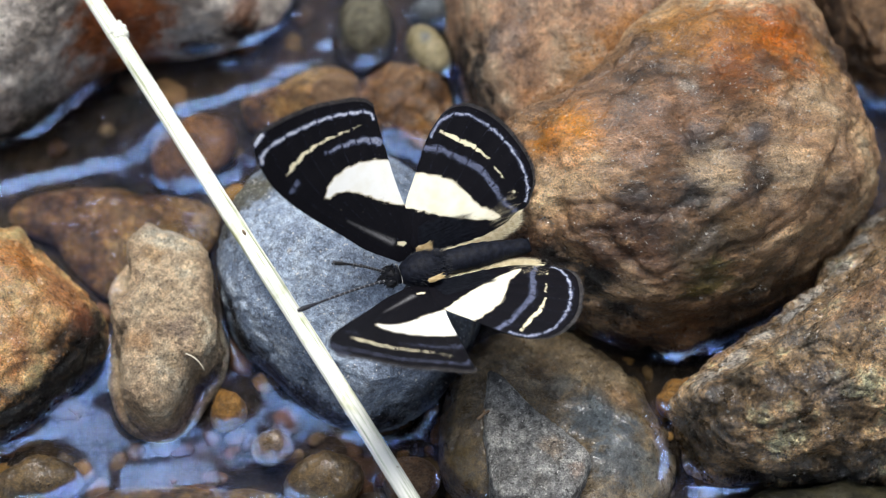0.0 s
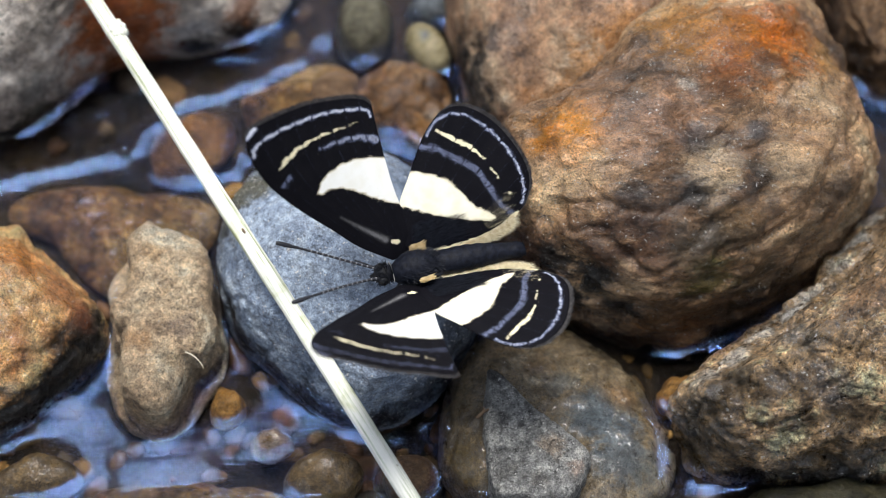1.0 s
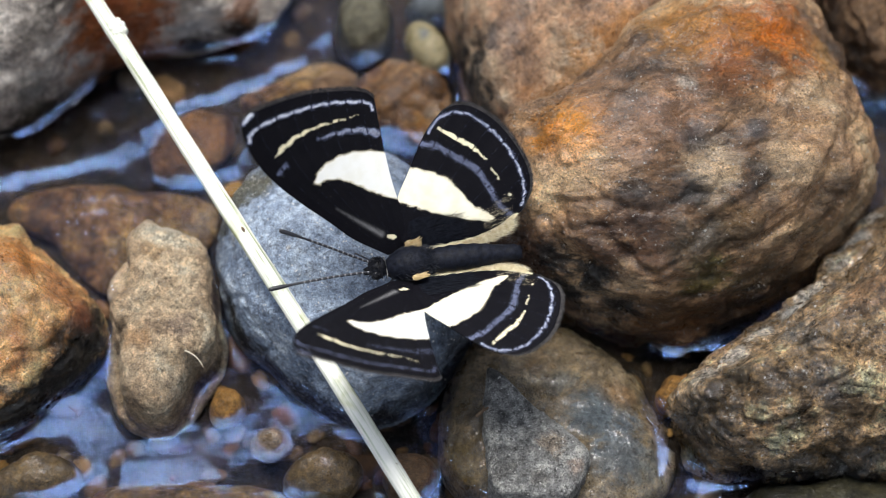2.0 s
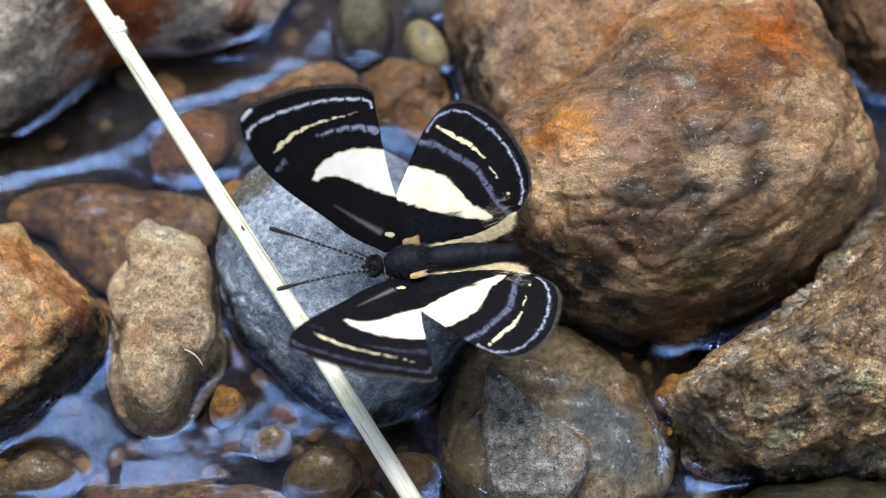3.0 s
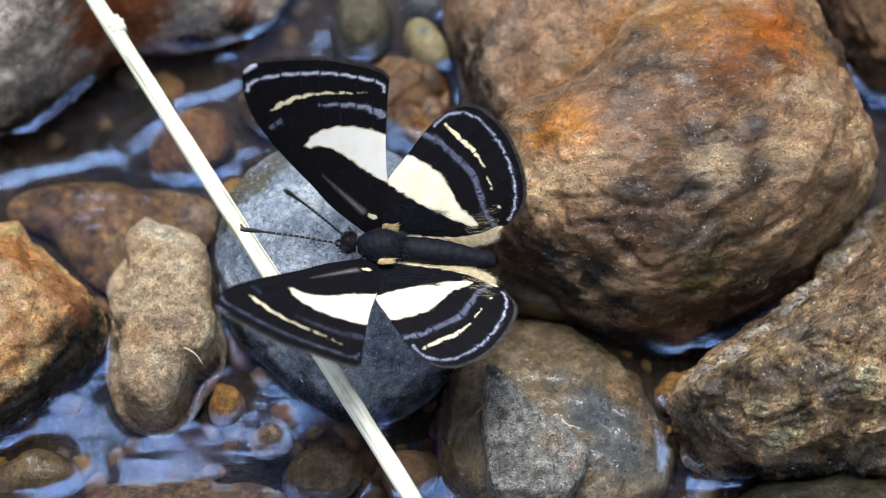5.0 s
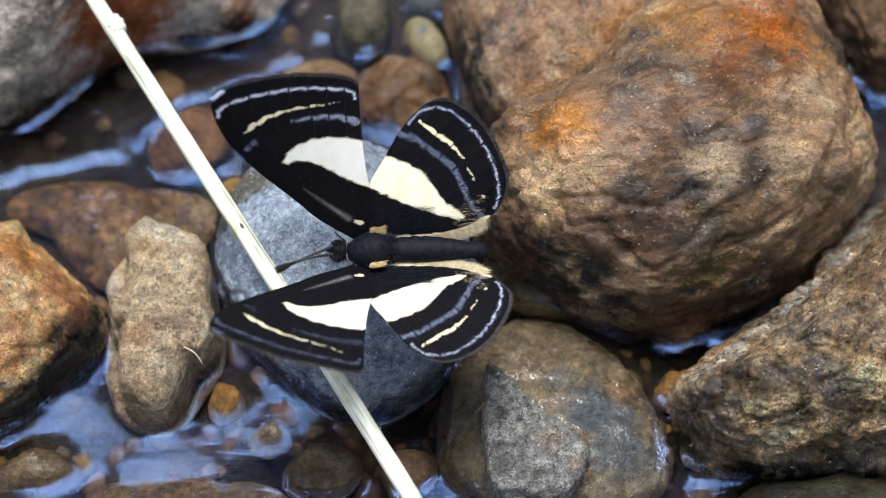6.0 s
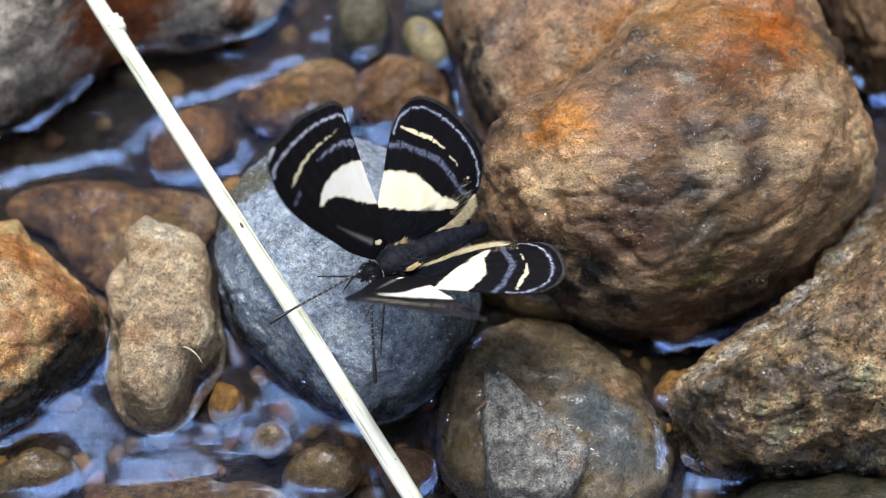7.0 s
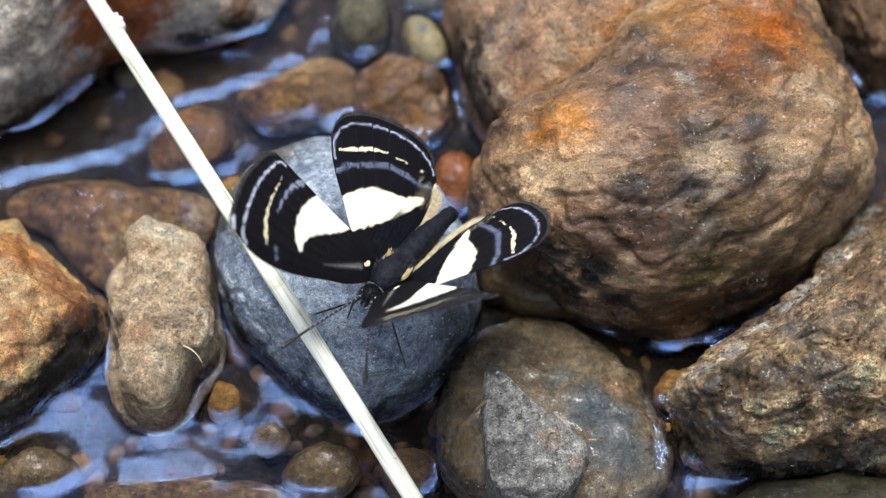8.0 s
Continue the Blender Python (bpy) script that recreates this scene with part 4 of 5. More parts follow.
MAT_EYE = fur_material("eye_black", (0.004, 0.004, 0.005), (0.008, 0.008, 0.010), 0.12)
MAT_HAIR = fur_material("slate_hair", (0.003, 0.004, 0.007), (0.014, 0.016, 0.024), 0.5)
MAT_TUFT = fur_material("golden_fur", (0.42, 0.28, 0.11), (0.68, 0.54, 0.32), 0.6)
MAT_FRINGE = fur_material("fringe_scales", (0.012, 0.011, 0.012), (0.055, 0.050, 0.050), 0.6)
MAT_COLLAR = fur_material("collar_scales", (0.10, 0.10, 0.10), (0.42, 0.41, 0.38), 0.5)
MAT_LEG = fur_material("leg_grey", (0.008, 0.008, 0.010), (0.09, 0.09, 0.10), 0.5)


def antenna_material():
    m, n, l, bsdf = graph("antenna_ringed")
    at = n.new("ShaderNodeAttribute")
    at.attribute_name = "pattern"
    l.new(mix_node(n, l, at.outputs["Fac"], (0.010, 0.010, 0.014), (0.24, 0.24, 0.25)), bsdf.inputs["Base Color"])
    bsdf.inputs["Roughness"].default_value = 0.45
    return m


MAT_ANTENNA = antenna_material()


def along(points, s):
    """Points at the shares s of a smooth line's length."""
    p = np.asarray(points, float)
    q = np.concatenate([[2 * p[0] - p[1]], p, [2 * p[-1] - p[-2]]])
    dense = []
    for i in range(len(p) - 1):
        u = np.linspace(0, 1, 24, endpoint=False)[:, None]
        a, b, c, d = q[i:i + 4]
        dense.append(b + 0.5 * u * (c - a + u * (2 * a - 5 * b + 4 * c - d + u * (3 * (b - c) + d - a))))
    dense = np.concatenate(dense + [p[-1:]])
    run = np.concatenate([[0], np.cumsum(np.linalg.norm(np.diff(dense, axis=0), axis=1))])
    return np.stack([np.interp(s * run[-1], run, dense[:, k]) for k in (0, 1)], -1)


def line_distance(p, line):
    """Distance of the points p to a line, and the share of its length where they are nearest."""
    q = along(line, np.linspace(0, 1, 60))
    d = np.linalg.norm(p[:, None] - q[None], axis=2)
    return d.min(1), d.argmin(1) / 59.0


def inside(p, ring):
    """Distance of the points p inside (+) or outside (-) a closed ring."""
    q = along(list(ring) + [ring[0]], np.linspace(0, 1, 141))[:-1]
    a, b = q, np.roll(q, -1, 0)
    cross = (a[None, :, 1] > p[:, 1:2]) != (b[None, :, 1] > p[:, 1:2])
    at = (b[:, 0] - a[:, 0]) * (p[:, 1:2] - a[:, 1]) / np.where(b[:, 1] == a[:, 1], 1e-9, b[:, 1] - a[:, 1]) + a[:, 0]
    odd = (cross & (p[:, 0:1] < at)).sum(1) % 2
    return np.linalg.norm(p[:, None] - q[None], axis=2).min(1) * np.where(odd, 1, -1)


FOREWING = dict(
    front=[(0, 0.3), (2.6, 2.6), (4.3, 4.7), (6.9, 7.9), (8.8, 10.8), (9.7, 13.1), (10.0, 14.8), (9.9, 15.9)],
    outer=[(9.9, 15.9), (8.9, 16.4), (6.6, 16.4), (3.8, 16.0), (1.2, 15.2), (-0.3, 14.4), (-1.0, 13.6)],
    back=[(-1.5, 0.3), (-1.8, 1.6), (-1.8, 3.0), (-1.6, 4.8), (-1.4, 6.0), (-1.2, 8.0), (-1.05, 11.0), (-1.0, 13.6)],
    white=[(5.1, 8.7), (4.5, 9.6), (3.2, 10.15), (1.9, 10.2), (0.6, 9.9), (-1.0, 9.2), (-2.2, 8.5), (-2.4, 4.6), (-1.4, 5.0), (0.1, 5.9), (1.3, 7.0), (2.5, 7.9), (3.8, 8.5), (4.6, 8.4)],
    cream=[([(7.8, 12.0), (7.4, 12.3)], 0.06, 0.14), ([(7.3, 12.4), (6.0, 13.0), (4.7, 13.2)], 0.28, 0.14), ([(4.5, 13.22), (3.1, 13.2)], 0.13, 0.10), ([(2.7, 13.15), (1.8, 13.05)], 0.10, 0.08), ([(1.3, 13.0), (0.5, 12.9)], 0.05, 0.04),
           ([(-0.65, 1.75), (-0.4, 1.85)], 0.30, 0.22)],
    blue=[([(9.6, 14.0), (9.25, 14.75), (7.5, 15.15), (5.4, 15.1), (3.2, 14.85), (1.0, 14.2), (-0.4, 13.5), (-0.75, 12.8)], 0.20, 0.15, 1.0), ([(4.1, 12.2), (2.4, 12.1), (0.7, 11.7), (-0.8, 10.8)], 0.18, 0.34, 0.72),
          ([(7.7, 10.4), (7.1, 11.0)], 0.26, 0.3, 0.6), ([(9.1, 16.2), (9.8, 15.75)], 0.28, 0.22, 1.0)],
    sheen=[(3.6, 5.8), (2.0, 4.1), (0.2, 2.3)],
    lift=(0.2576, 0.0757, -0.0137, 0.0315, -0.0075))
HINDWING = dict(
    front=[(0.8, 0.2), (1.2, 1.8), (1.25, 3.6), (0.75, 5.1), (-0.4, 6.8), (-1.5, 8.5), (-2.7, 10.0), (-3.9, 11.0)],
    outer=[(-3.9, 11.0), (-5.3, 11.4), (-6.8, 10.9), (-8.5, 9.3), (-9.8, 7.0), (-10.4, 5.0), (-10.3, 3.3), (-9.3, 1.6)],
    back=[(-0.3, 0.1), (-3.7, -0.1), (-7.0, 0.2), (-9.3, 1.6)],
    white=[(2.4, 5.8), (0.8, 7.3), (-0.6, 7.25), (-2.0, 6.7), (-3.6, 5.7), (-4.5, 4.4), (-5.3, 3.1), (-6.6, 2.0), (-6.8, 1.4), (-5.1, 1.8), (-3.5, 2.4), (-1.8, 3.2), (-0.5, 3.9), (0.8, 4.6), (2.4, 4.9)],
    cream=[([(-3.6, 9.8), (-4.4, 9.2)], 0.08, 0.20), ([(-4.4, 9.2), (-6.1, 7.8)], 0.22, 0.20), ([(-6.1, 7.8), (-7.1, 6.5)], 0.20, 0.08), ([(-7.4, 5.7), (-7.9, 4.7)], 0.06, 0.07), ([(-8.5, 3.35), (-8.6, 3.15)], 0.11, 0.1),
           ([(-0.4, 0.55), (-1.6, 0.2), (-3.6, 0.05), (-6.6, 0.3), (-8.8, 1.35)], 0.42, 0.25)],
    blue=[([(-2.0, 8.9), (-3.4, 8.3), (-4.9, 7.0), (-6.1, 5.9), (-6.9, 4.2), (-7.4, 2.8), (-8.3, 1.5)], 0.32, 0.30, 0.62), ([(-2.7, 9.6), (-2.9, 10.0), (-4.1, 10.75), (-5.2, 10.85), (-6.5, 10.3), (-8.0, 8.7), (-9.1, 6.9), (-9.7, 5.1), (-9.8, 3.2), (-9.4, 2.1)], 0.13, 0.17, 0.95)],
    lift=(0.0925, -0.0908, -0.0026, -0.0045, -0.0092))


def wing_surface(shape, s, t):
    """Places (in mm) on a wing: s from root to rim, t from front to back edge."""
    ss, tt = np.meshgrid(s, t, indexing="ij")
    c, h, o = along(shape["front"], s), along(shape["back"], s), along(shape["outer"], t)
    rim = o - ((1 - t)[:, None] * c[-1] + t[:, None] * h[-1])
    uv = (1 - tt)[..., None] * c[:, None] + tt[..., None] * h[:, None] + (ss ** 2.2)[..., None] * rim[None]
    u, v = uv[..., 0], uv[..., 1]
    k = shape["lift"]
    w = k[0] * u + k[1] * v + k[2] * u * u + k[3] * u * v + k[4] * v * v
    w = w + 0.018 * ss * np.cos(tt * 2 * math.pi * 8) + 0.10 * ss ** 3 * np.sin(tt * 11)
    return uv, w


def wing(name, shape, side, parent):
    """One wing, thin but solid, with its bands. side: 1 is the butterfly's left, -1 its right."""
    ns, nt = 170, 150
    s, t = np.linspace(0, 1, ns) ** 0.9, np.linspace(0, 1, nt)
    uv, w = wing_surface(shape, s, t)
    flat = uv.reshape(-1, 2)
    wob = flat + 0.05 * np.stack([np.sin(flat[:, 1] * 6 + 3 * np.sin(flat[:, 0] * 2.3)) + 0.6 * np.sin(flat[:, 0] * 17 + flat[:, 1] * 11), np.sin(flat[:, 0] * 5 + 2.5 * np.sin(flat[:, 1] * 1.7)) + 0.6 * np.sin(flat[:, 1] * 19 - flat[:, 0] * 8)], -1)
    white = np.clip(0.5 + inside(wob, shape["white"]) / 0.44, 0, 1)
    cream, blue = np.zeros(len(flat)), np.zeros(len(flat))
    for line, w0, w1 in shape["cream"]:
        d, f = line_distance(wob, line)
        cream = np.maximum(cream, np.clip(0.5 + (0.85 * (w0 + (w1 - w0) * f) - d) / 0.28, 0, 1))
    for line, w0, w1, power in shape["blue"]:
        d, f = line_distance(wob, line)
        blue = np.maximum(blue, np.clip(0.55 + (w0 + (w1 - w0) * f - d) / 0.30, 0, 1) * power)
    gap = np.abs(((np.tile(t, ns) * 8) % 1.0) - 0.5)
    vein = np.clip((gap - 0.44) / 0.05, 0, 1)
    cream *= 1 - 0.6 * vein * (flat[:, 1] > 3)
    # left forewing's lines are painted dimmer for their weaker shine at its angle
    blue *= (1 - 0.6 * vein) * (0.62 if name == "forewing" and side > 0 else 1.0)
    blue = np.maximum(blue, 0.30 * vein * (np.tile(t, ns) > 0.05))
    white *= 1 - 0.07 * vein
    co = np.concatenate([np.stack([flat[:, 0], flat[:, 1] * side, w.ravel()], -1), np.stack([flat[:, 0], flat[:, 1] * side, w.ravel() - 0.07], -1)]) * MM
    i = (np.arange(ns - 1)[:, None] * nt + np.arange(nt - 1)[None]).ravel()
    top = np.stack([i, i + 1, i + nt + 1, i + nt], -1)
    low = top[:, ::-1] + ns * nt
    if side > 0:
        top, low = top[:, ::-1], low[:, ::-1]
    a = np.concatenate([np.arange(nt - 1) + (ns - 1) * nt, np.arange(ns - 1) * nt, np.arange(ns - 1) * nt + nt - 1])
    b = np.concatenate([np.arange(nt - 1) + (ns - 1) * nt + 1, np.arange(1, ns) * nt, np.arange(1, ns) * nt + nt - 1])
    rims = np.stack([a, b, b + ns * nt, a + ns * nt], -1)
    me = bpy.data.meshes.new(name)
    me.from_pydata(co.tolist(), [], np.concatenate([top, low, rims]).tolist())
    col = me.color_attributes.new("pattern", "FLOAT_COLOR", "POINT")
    rgba = np.stack([white, cream, blue, np.full(len(flat), 1.0 if name == "forewing" else 0.0)], -1)
    col.data.foreach_set("color", np.concatenate([rgba, rgba * (0.8, 0.5, 0.5, 1)]).ravel())
    sheen = np.zeros(len(flat))
    if "sheen" in shape:
        d, f = line_distance(flat, shape["sheen"])
        sheen = np.exp(-((d / (0.10 + 0.12 * f)) ** 2)) * (0.25 + 0.65 * f)
    me.attributes.new("sheen", "FLOAT", "POINT").data.foreach_set("value", np.concatenate([sheen, 0 * sheen]))
    for p in me.polygons:
        p.use_smooth = True
    me.materials.append(MAT_WING)
    ob = new(name, me)
    ob.parent = parent
    return ob


def hairs(name, roots, material, parent, label="", width=0.035):
    """Fine hairs, each a thin bent blade. roots: (start, way, length) in mm."""
    verts, faces = [], []
    for p, d, ln in roots:
        d = Vector(d).normalized()
        side = d.cross(Vector((0.2, 0.1, 1))).normalized() * width
        droop = Vector((0, 0, -0.12 * ln))
        p = Vector(p)
        n0 = len(verts)
        mid, tip = p + d * ln * 0.55 + droop * 0.2, p + d * ln + droop
        verts += [p - side, p + side, mid + side * 0.7, mid - side * 0.7, tip]
        faces += [(n0, n0 + 1, n0 + 2, n0 + 3), (n0 + 3, n0 + 2, n0 + 4)]
    me = bpy.data.meshes.new(name)
    me.from_pydata([v * MM for v in verts], [], faces)
    me.materials.append(material)
    ob = new(name, me)
    ob.parent = parent
    if label:
        ob["label"] = label
    return ob


def lathe(spine, radii, sides=28, flat=1.0, wob=0.0):
    """A closed rounded body along x: spine of (x, z), its radii, in mm."""
    bm = bmesh.new()
    pts = [Vector((x, 0, z)) * MM for x, z in spine]
    rings = []
    for i, (p, r) in enumerate(zip(pts, radii)):
        rings.append([bm.verts.new(p + Vector((0, math.cos(a), math.sin(a) * flat)) * r * MM * (1 + wob * math.sin(3 * a + i * 1.7))) for a in (2 * math.pi * k / sides for k in range(sides))])
    for a, b in zip(rings, rings[1:]):
        for k in range(sides):
            bm.faces.new((a[k], a[(k + 1) % sides], b[(k + 1) % sides], b[k]))
    bm.faces.new(rings[0][::-1])
    bm.faces.new(rings[-1])
    bmesh.ops.recalc_face_normals(bm, faces=bm.faces)
    return bm


def antenna(side, parent):
    """A slender ringed antenna that lies along x from its root, with a darker club at its tip."""
    bm = bmesh.new()
    n = 90
    spine = [Vector((9.0 * s, 0.35 * side * math.sin(1.6 * s) * s, 0.25 * math.sin(2.6 * s))) * MM for s in (i / n for i in range(n + 1))]
    tube(bm, spine, lambda s: (0.11 + 0.09 * max(0.0, min(1.0, (s - 0.78) / 0.12)) * (1 - max(0.0, (s - 0.97) / 0.04) * 0.7)) * MM, 8, 1.0)
    ob = part("antenna", bm, MAT_ANTENNA, parent, "thin black antenna ringed with white")
    col = ob.data.color_attributes.new("pattern", "FLOAT_COLOR", "POINT")
    for i, v in enumerate(ob.data.vertices):
        k = i // 8
        f = 1.0 if (k % 5 == 0 and k < 62) else 0.0
        col.data[i].color = (f, f, f, 1)
    return ob


def leg(points, parent):
    bm = bmesh.new()
    spine = []
    for a, b in zip(points, points[1:]):
        a, b = Vector(a) * MM, Vector(b) * MM
        spine += [a.lerp(b, i / 8) for i in range(8)]
    spine.append(Vector(points[-1]) * MM)
    tube(bm, spine, lambda s: (0.13 - 0.06 * s) * MM, 8)
    return part("leg", bm, MAT_LEG, parent, "thin grey-black leg")


def butterfly():
    thing = new("butterfly")
    rng = random.Random(8)
    ab = [i / 40 for i in range(41)]
    ring = lambda s: 1 + 0.03 * math.sin(s * 2 * math.pi * 8)
    part("abdomen", lathe([(-1.4 - 8.2 * s, 1.0 - 1.3 * s + 0.25 * math.sin(3 * s)) for s in ab], [max(0.12, ring(s) * (0.84 + 0.32 * math.sin(math.pi * min(1, s * 1.1 + 0.12)) - 0.12 * s) * (1 if s < 0.96 else 0.85)) for s in ab], 28, 0.9), MAT_BODY, thing, "slate black ringed abdomen")
    th = [i / 24 for i in range(25)]
    thorax = part("thorax", lathe([(1.95 - 4.2 * s, 1.15 + 0.1 * math.sin(3 * s)) for s in th], [0.12 + 1.34 * math.sin(math.pi * (0.05 + 0.9 * s)) ** 0.62 for s in th], 28, 0.92, 0.03), MAT_BODY, thing, "furry blue-black thorax")
    head = part("head", ellipsoid((2.55, 0, 1.45), (0.85, 0.85, 0.75)), MAT_FUR, thing, "small furry black head")
    for sd in (1, -1):
        part("eye", ellipsoid((2.75, 0.66 * sd, 1.45), (0.5, 0.34, 0.52)), MAT_EYE, head, "glossy black compound eye")
        part("palp", ellipsoid((3.35, 0.22 * sd, 1.25), (0.42, 0.12, 0.16), 2), MAT_FUR, head)
    fuzz = []
    for _ in range(2200):
        a, s = rng.uniform(0, 2 * math.pi), rng.uniform(0.02, 0.98)
        r = 0.12 + 1.2 * math.sin(math.pi * (0.05 + 0.9 * s)) ** 0.62
        p = (1.95 - 4.2 * s, r * math.cos(a), 1.15 + r * 0.92 * math.sin(a))
        fuzz.append((p, (-1.3, 0.9 * math.cos(a) + rng.uniform(-0.4, 0.4), 0.9 * math.sin(a) + rng.uniform(-0.2, 0.5)), rng.uniform(0.35, 0.8)))
    hairs("fur", fuzz, MAT_HAIR, thorax, width=0.025)
    face = [((2.55 + 0.8 * math.cos(a) * math.cos(e), 0.8 * math.sin(a) * math.cos(e), 1.45 + 0.7 * math.sin(e)), (math.cos(a) * math.cos(e) + 0.4, math.sin(a) * math.cos(e), math.sin(e)), rng.uniform(0.2, 0.5))
            for a, e in ((rng.uniform(0, 6.28), rng.uniform(-0.5, 1.4)) for _ in range(260))]
    hairs("fur", face, MAT_FUR, head)
    collar = [((1.85, 0.75 * math.cos(a), 1.25 + 0.75 * math.sin(a)), (0.2, math.cos(a), math.sin(a)), 0.3) for a in (math.pi * k / 60 for k in range(61))]
    hairs("collar", collar, MAT_COLLAR, thorax, "thin pale collar of scales")
    parts = {}
    for sd, tag in ((1, "L"), (-1, "R")):
        for kind, shape in (("forewing", FOREWING), ("hindwing", HINDWING)):
            ob = wing(kind, shape, sd, thing)
            ob["label"] = "black forewing with a broad white band" if kind == "forewing" else "black rounded hindwing with a white band"
            parts[kind + tag] = ob
        hind = parts["hindwing" + tag]
        uv, w = wing_surface(HINDWING, np.linspace(0, 1, 80), np.linspace(0, 1, 60))
        pale, dark = [], []
        for _ in range(2000):
            i, j = rng.randint(6, 66), rng.randint(55, 59)
            u, v, z = uv[i, j, 0], uv[i, j, 1], w[i, j]
            pale.append(((u, v * sd, z + 0.03), (-1.0, (-0.28 + rng.uniform(-0.18, 0.16)) * sd, rng.uniform(0.0, 0.20)), rng.uniform(0.6, 1.9) * (1.1 - 0.5 * i / 66)))
        for _ in range(2200):
            i, j = rng.randint(2, 52), rng.randint(12, 56)
            u, v, z = uv[i, j, 0], uv[i, j, 1], w[i, j]
            if v > 3.0 - 0.12 * abs(u) or v < 0.5 or u < -3.8:
                continue
            dark.append(((u, v * sd, z + 0.03), (-1.0, (0.10 + 0.06 * v + rng.uniform(-0.25, 0.25)) * sd, rng.uniform(0.05, 0.25)), rng.uniform(0.6, 1.4)))
        stray = []
        for _ in range(60):
            i = rng.randint(48, 64)
            j = rng.randint(44, 56)
            u, v, z = uv[i, j, 0], uv[i, j, 1], w[i, j]
            stray.append(((u, v * sd, z + 0.03), (-1.0, rng.uniform(0.0, 0.5) * sd, 0.15), rng.uniform(0.6, 1.6)))
        hairs("hair_fringe", pale, MAT_CREAM, hind, "cream hair along the inner edge", 0.018)
        hairs("stray_hair", stray, MAT_CREAM, hind, "sparse pale hairs over the band", 0.006)
        hairs("hair", dark, MAT_HAIR, hind, width=0.015)
        tuft = [((0.6 + rng.uniform(-0.7, 0.4), (1.15 + rng.uniform(-0.3, 0.35)) * sd, 0.45 + rng.uniform(0, 0.25)), (-1, rng.uniform(-0.6, 0.6) * sd, rng.uniform(0, 0.5)), rng.uniform(0.3, 0.6)) for _ in range(150)]
        hairs("tuft", tuft, MAT_TUFT, hind, "cream tuft at the wing root", 0.05)
        for ob, shp in ((parts["forewing" + tag], FOREWING), (hind, HINDWING)):
            uv, w = wing_surface(shp, np.linspace(0, 1, 60), np.linspace(0, 1, 500))
            rim = []
            for j in (k // 2 for k in range(1000)):
                o = uv[-1, j] - uv[-6, j]
                rim.append(((uv[-1, j, 0], uv[-1, j, 1] * sd, w[-1, j] - 0.03), (o[0] + rng.uniform(-0.1, 0.1), o[1] * sd, rng.uniform(-0.06, 0.06)), rng.uniform(0.22, 0.5)))
            hairs("fringe", rim, MAT_FRINGE, ob, "dusky fringe of fine scales", 0.022)
        parts["antenna" + tag] = antenna(sd, thing)
        leg([(1.3, 0.6 * sd, 0.4), (2.9, 1.5 * sd, -0.6), (3.6, 1.6 * sd, -2.1)], thing)
        leg([(1.0, 0.7 * sd, 0.3), (2.1, 1.95 * sd, -1.7), (4.0, 4.65 * sd, -3.6)], thing)
        leg([(-0.3, 0.7 * sd, 0.3), (-1.4, 2.0 * sd, -0.3), (-2.6, 2.6 * sd, -2.3)], thing)
    tagged(thing, "black butterfly with broad white bands and blue-grey lines", "butterfly")
    return thing, parts


BUTTERFLY, WINGS = butterfly()


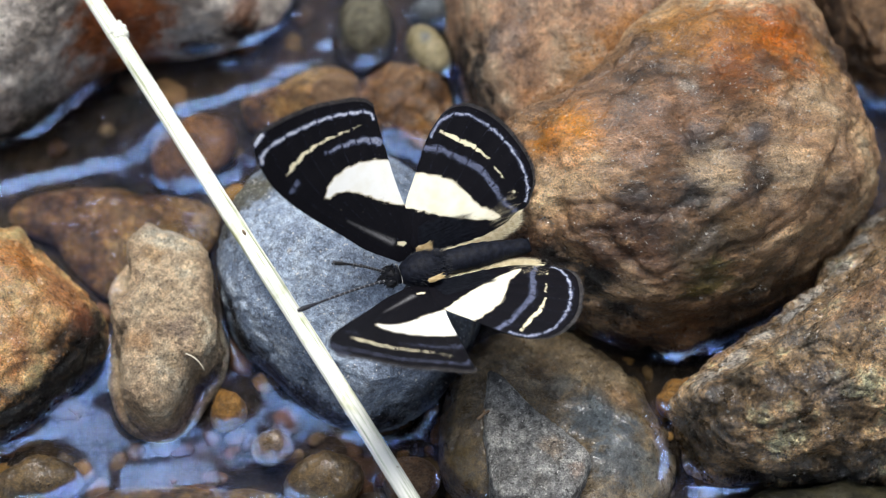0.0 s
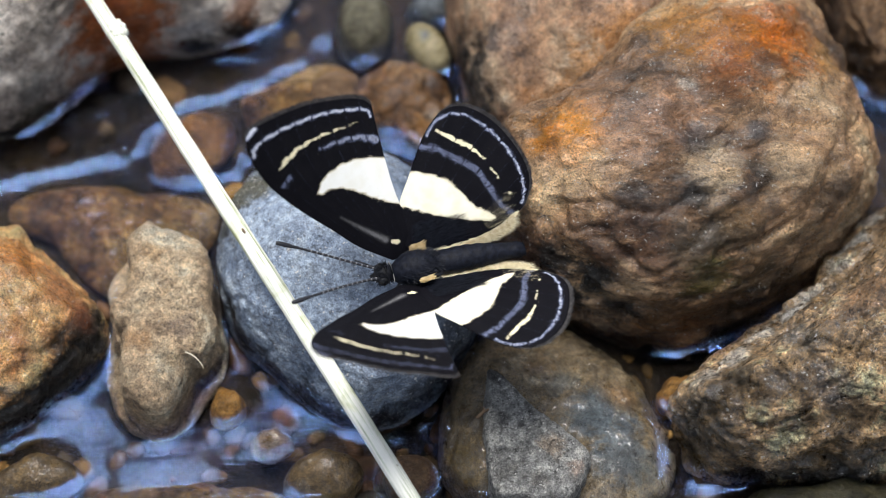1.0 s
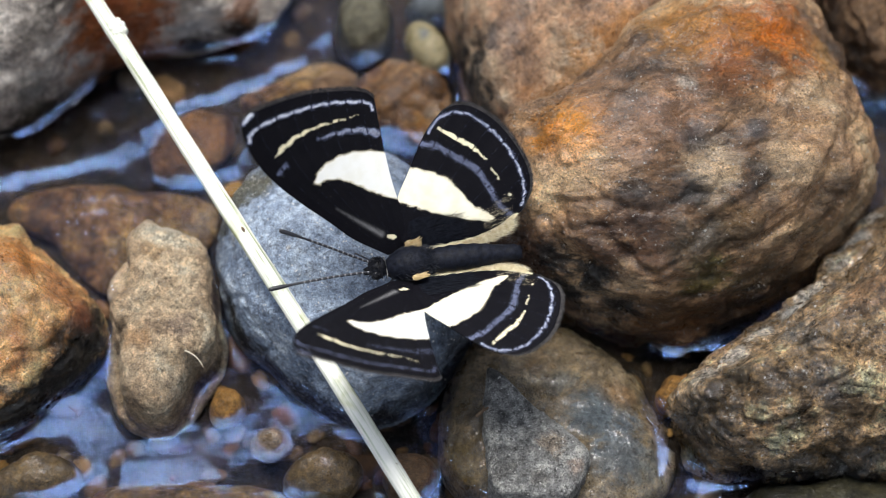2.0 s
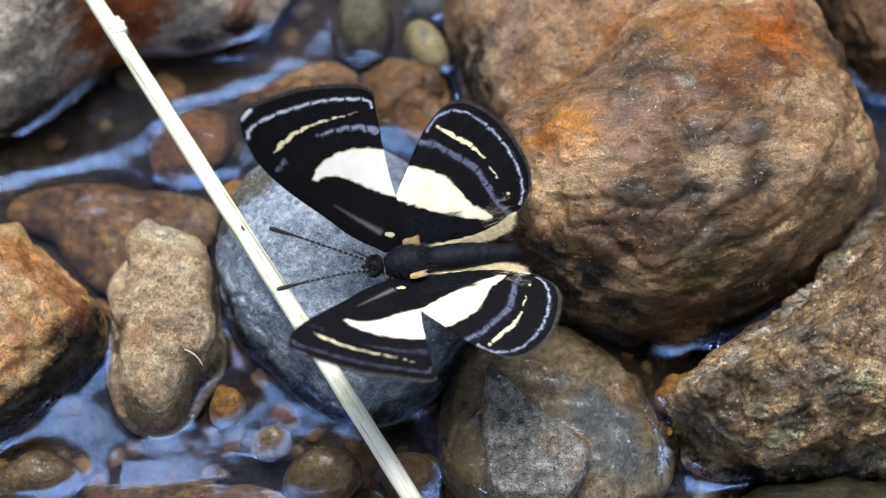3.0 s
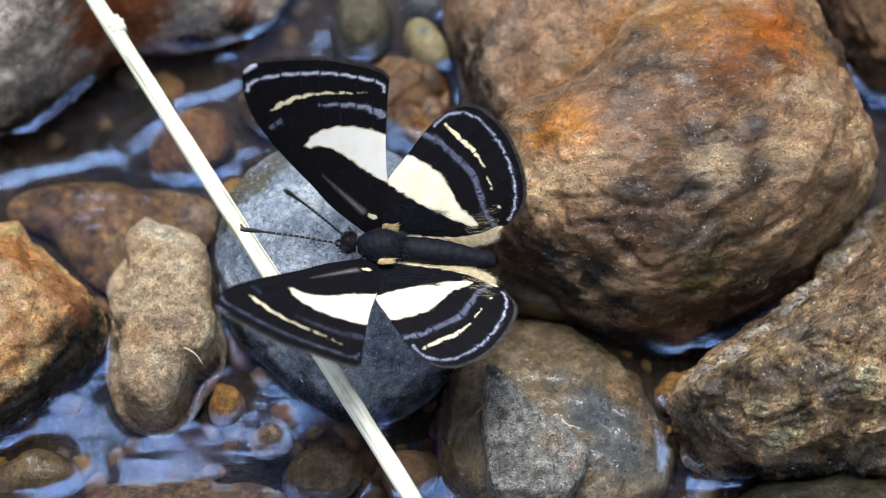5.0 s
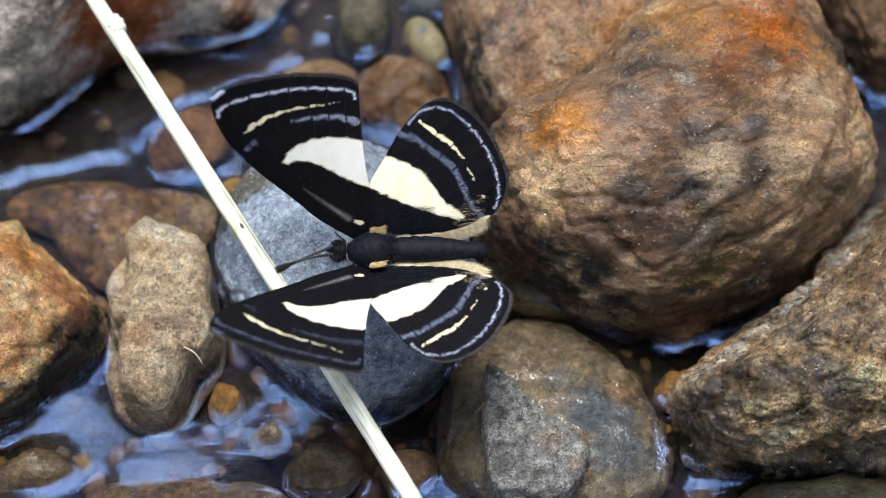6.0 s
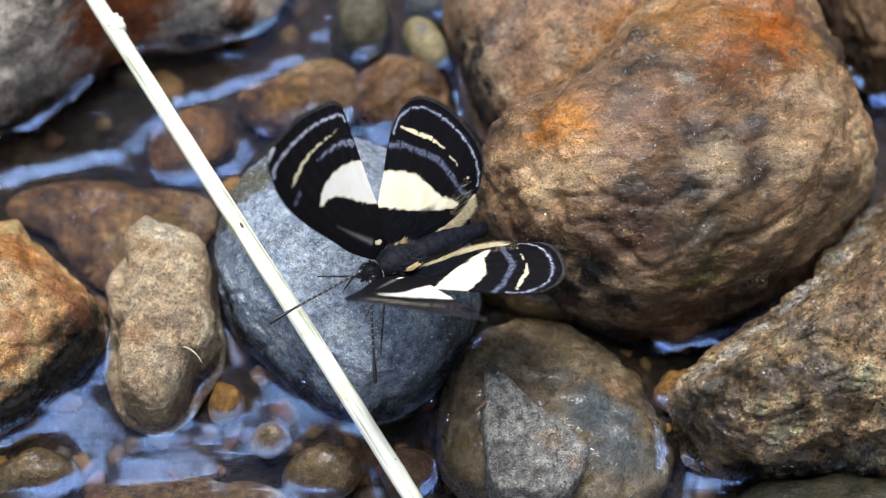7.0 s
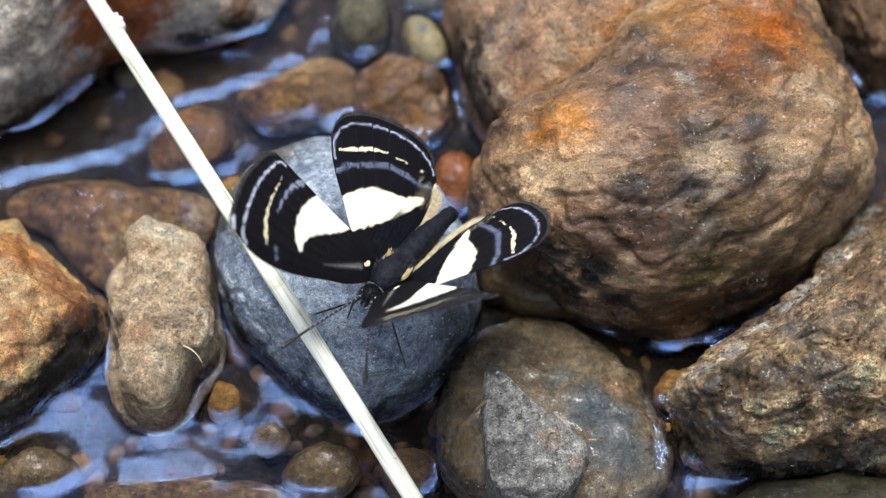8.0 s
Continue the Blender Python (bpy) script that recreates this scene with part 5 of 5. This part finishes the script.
# ---- what moves ----
# seconds; x, y (mm), turn, pitch, roll of the body; lift of the wings: right fore, right hind, left fore, left hind; their sweep in the same order; how far the thorax leans over to its right
FLIGHT = [
    (0, -1.83, -9.82, 18.9, 0.1, -0.5, 52.1, 50.1, 33.2, 36.9, 0.0, -0.8, -2.8, -3.3, 0),
    (0.5, -2.14, -9.78, 16.7, 0.2, -0.7, 52.2, 49.0, 32.6, 35.4, -0.1, -0.6, -2.6, -2.5, 0),
    (1, -2.37, -9.87, 15.7, 0.7, -0.7, 52.1, 48.4, 32.2, 34.8, 0.2, 0.3, -2.7, -2.7, 0),
    (1.5, -2.60, -9.75, 13.0, 1.6, -0.6, 52.0, 48.6, 30.8, 33.4, -0.2, 0.4, -3.4, -3.0, 0),
    (3, -2.95, -9.58, 10.3, 1.2, -0.9, 51.2, 47.9, 29.4, 31.7, 0.1, 1.1, -3.2, -2.9, 0),
    (3.5, -2.97, -9.48, 10.2, 0.3, 1.0, 52.3, 50.5, 27.1, 28.9, -0.2, 0.2, -2.9, -1.9, 0),
    (4, -3.84, -8.95, -0.4, -1.6, -2.2, 52.2, 51.8, 28.0, 28.9, -1.3, -0.1, -3.4, -0.9, 0),
    (4.5, -4.76, -8.17, -5.5, 1.3, -1.8, 53.4, 51.9, 29.0, 29.5, -3.7, -2.1, -3.4, -1.2, 0),
    (5.8, -5.22, -8.35, -3.4, 4.5, -2.8, 54.8, 51.2, 30.0, 30.8, -4.2, -2.0, -3.3, -0.8, 0),
    (6, -5.71, -8.63, 0.4, 6.8, -3.2, 55.3, 50.7, 30.8, 31.8, -4.5, -2.0, -3.3, -0.4, 0),
    (6.5, -5.62, -9.07, 6.7, 6.4, -1.3, 53.0, 49.6, 32.4, 33.7, -2.8, -0.3, -4.9, -2.2, 0),
    (6.8, -4.28, -9.76, 24.9, -9.6, -0.2, 50.7, 49.8, 35.1, 37.1, 3.3, 1.2, 0.7, 0.5, 0.3),
    (7, -3.92, -10.06, 35.2, -12.0, 1.2, 57.9, 58.0, 38.5, 42.5, 2.2, 0.4, 2.5, 0.5, 0.6),
    (7.2, -4.45, -10.51, 49.7, -10.0, 1.5, 53.2, 52.0, 41.5, 49.4, 3.7, -0.1, 3.5, -1.2, 1),
    (7.5, -4.31, -11.01, 55.3, -7.3, 1.0, 47.9, 46.5, 44.6, 51.7, 3.7, -0.7, 3.8, 0.4, 1),
    (8, -4.32, -11.39, 55.3, -6.3, 2.0, 49.1, 48.2, 42.8, 48.8, 3.5, 0.6, 3.1, 0.4, 1),
]
# seconds; turn and rise of the right and left antenna
FEELERS = [
    (0, 24.7, 54.4, 11.0, 19.3),
    (0.5, -23.1, 20.4, 10.6, 23.2),
    (1, -16.4, 23.9, 14.2, 24.7),
    (1.5, 31.8, 57.9, 10.7, 10.7),
    (1.7, -8.1, 45.7, 1.9, 9.2),
    (2.8, -11.7, 28.4, 13.9, 23.0),
    (3, -14.4, 25.8, 14.1, 23.0),
    (3.5, -13.9, 44.4, 5.8, 11.0),
    (4, -10.3, 46.0, 7.3, 13.7),
    (4.5, 5.0, 68.0, 4.0, 24.4),
    (5.8, 11.1, 41.5, 21.0, 22.6),
    (6, 59.5, 44.4, 48.0, 50.0),
    (6.5, 40.0, 72.0, 60.0, 62.0),
    (6.8, 24.0, 30.0, 58.0, 20.0),
    (7, -3.8, -20.0, 58.5, -23.1),
    (7.2, -3.0, -6.0, 52.0, -12.0),
    (7.5, -1.5, 8.3, 40.6, 1.1),
    (8, -9.3, 6.4, 29.6, 6.2),
]


def motions():
    walk(BUTTERFLY, [(r[0], pose(r[1] * MM, r[2] * MM, 12.5 * MM, r[5], r[4], 180 + r[3])) for r in FLIGHT])
    hinge = {"forewing": (1.5, 1.0, 1.0), "hindwing": (-1.0, 1.0, 0.72)}
    lean = {"forewingR": (-0.35, 0.6), "hindwingR": (-0.35, 0.6), "forewingL": (0.15, -0.8), "hindwingL": (0.15, 0.1)}
    for k, (kind, tag, sd) in enumerate((("forewing", "R", -1), ("hindwing", "R", -1), ("forewing", "L", 1), ("hindwing", "L", 1))):
        (x, y, z), (lx, ly) = hinge[kind], lean[kind + tag]
        walk(WINGS[kind + tag], [(r[0], pose((x + lx * r[14]) * MM, (y * sd + ly * r[14]) * MM, z * MM, r[6 + k] * sd) @ pose(0, 0, 0, 0, 0, -r[10 + k] * sd)) for r in FLIGHT])
    for k, (tag, sd) in enumerate((("R", -1), ("L", 1))):
        walk(WINGS["antenna" + tag], [(r[0], pose(2.95 * MM, 0.4 * sd * MM, 1.75 * MM) @ pose(0, 0, 0, 0, 0, r[1 + 2 * k]) @ pose(0, 0, 0, 0, -r[2 + 2 * k])) for r in FEELERS])


motions()
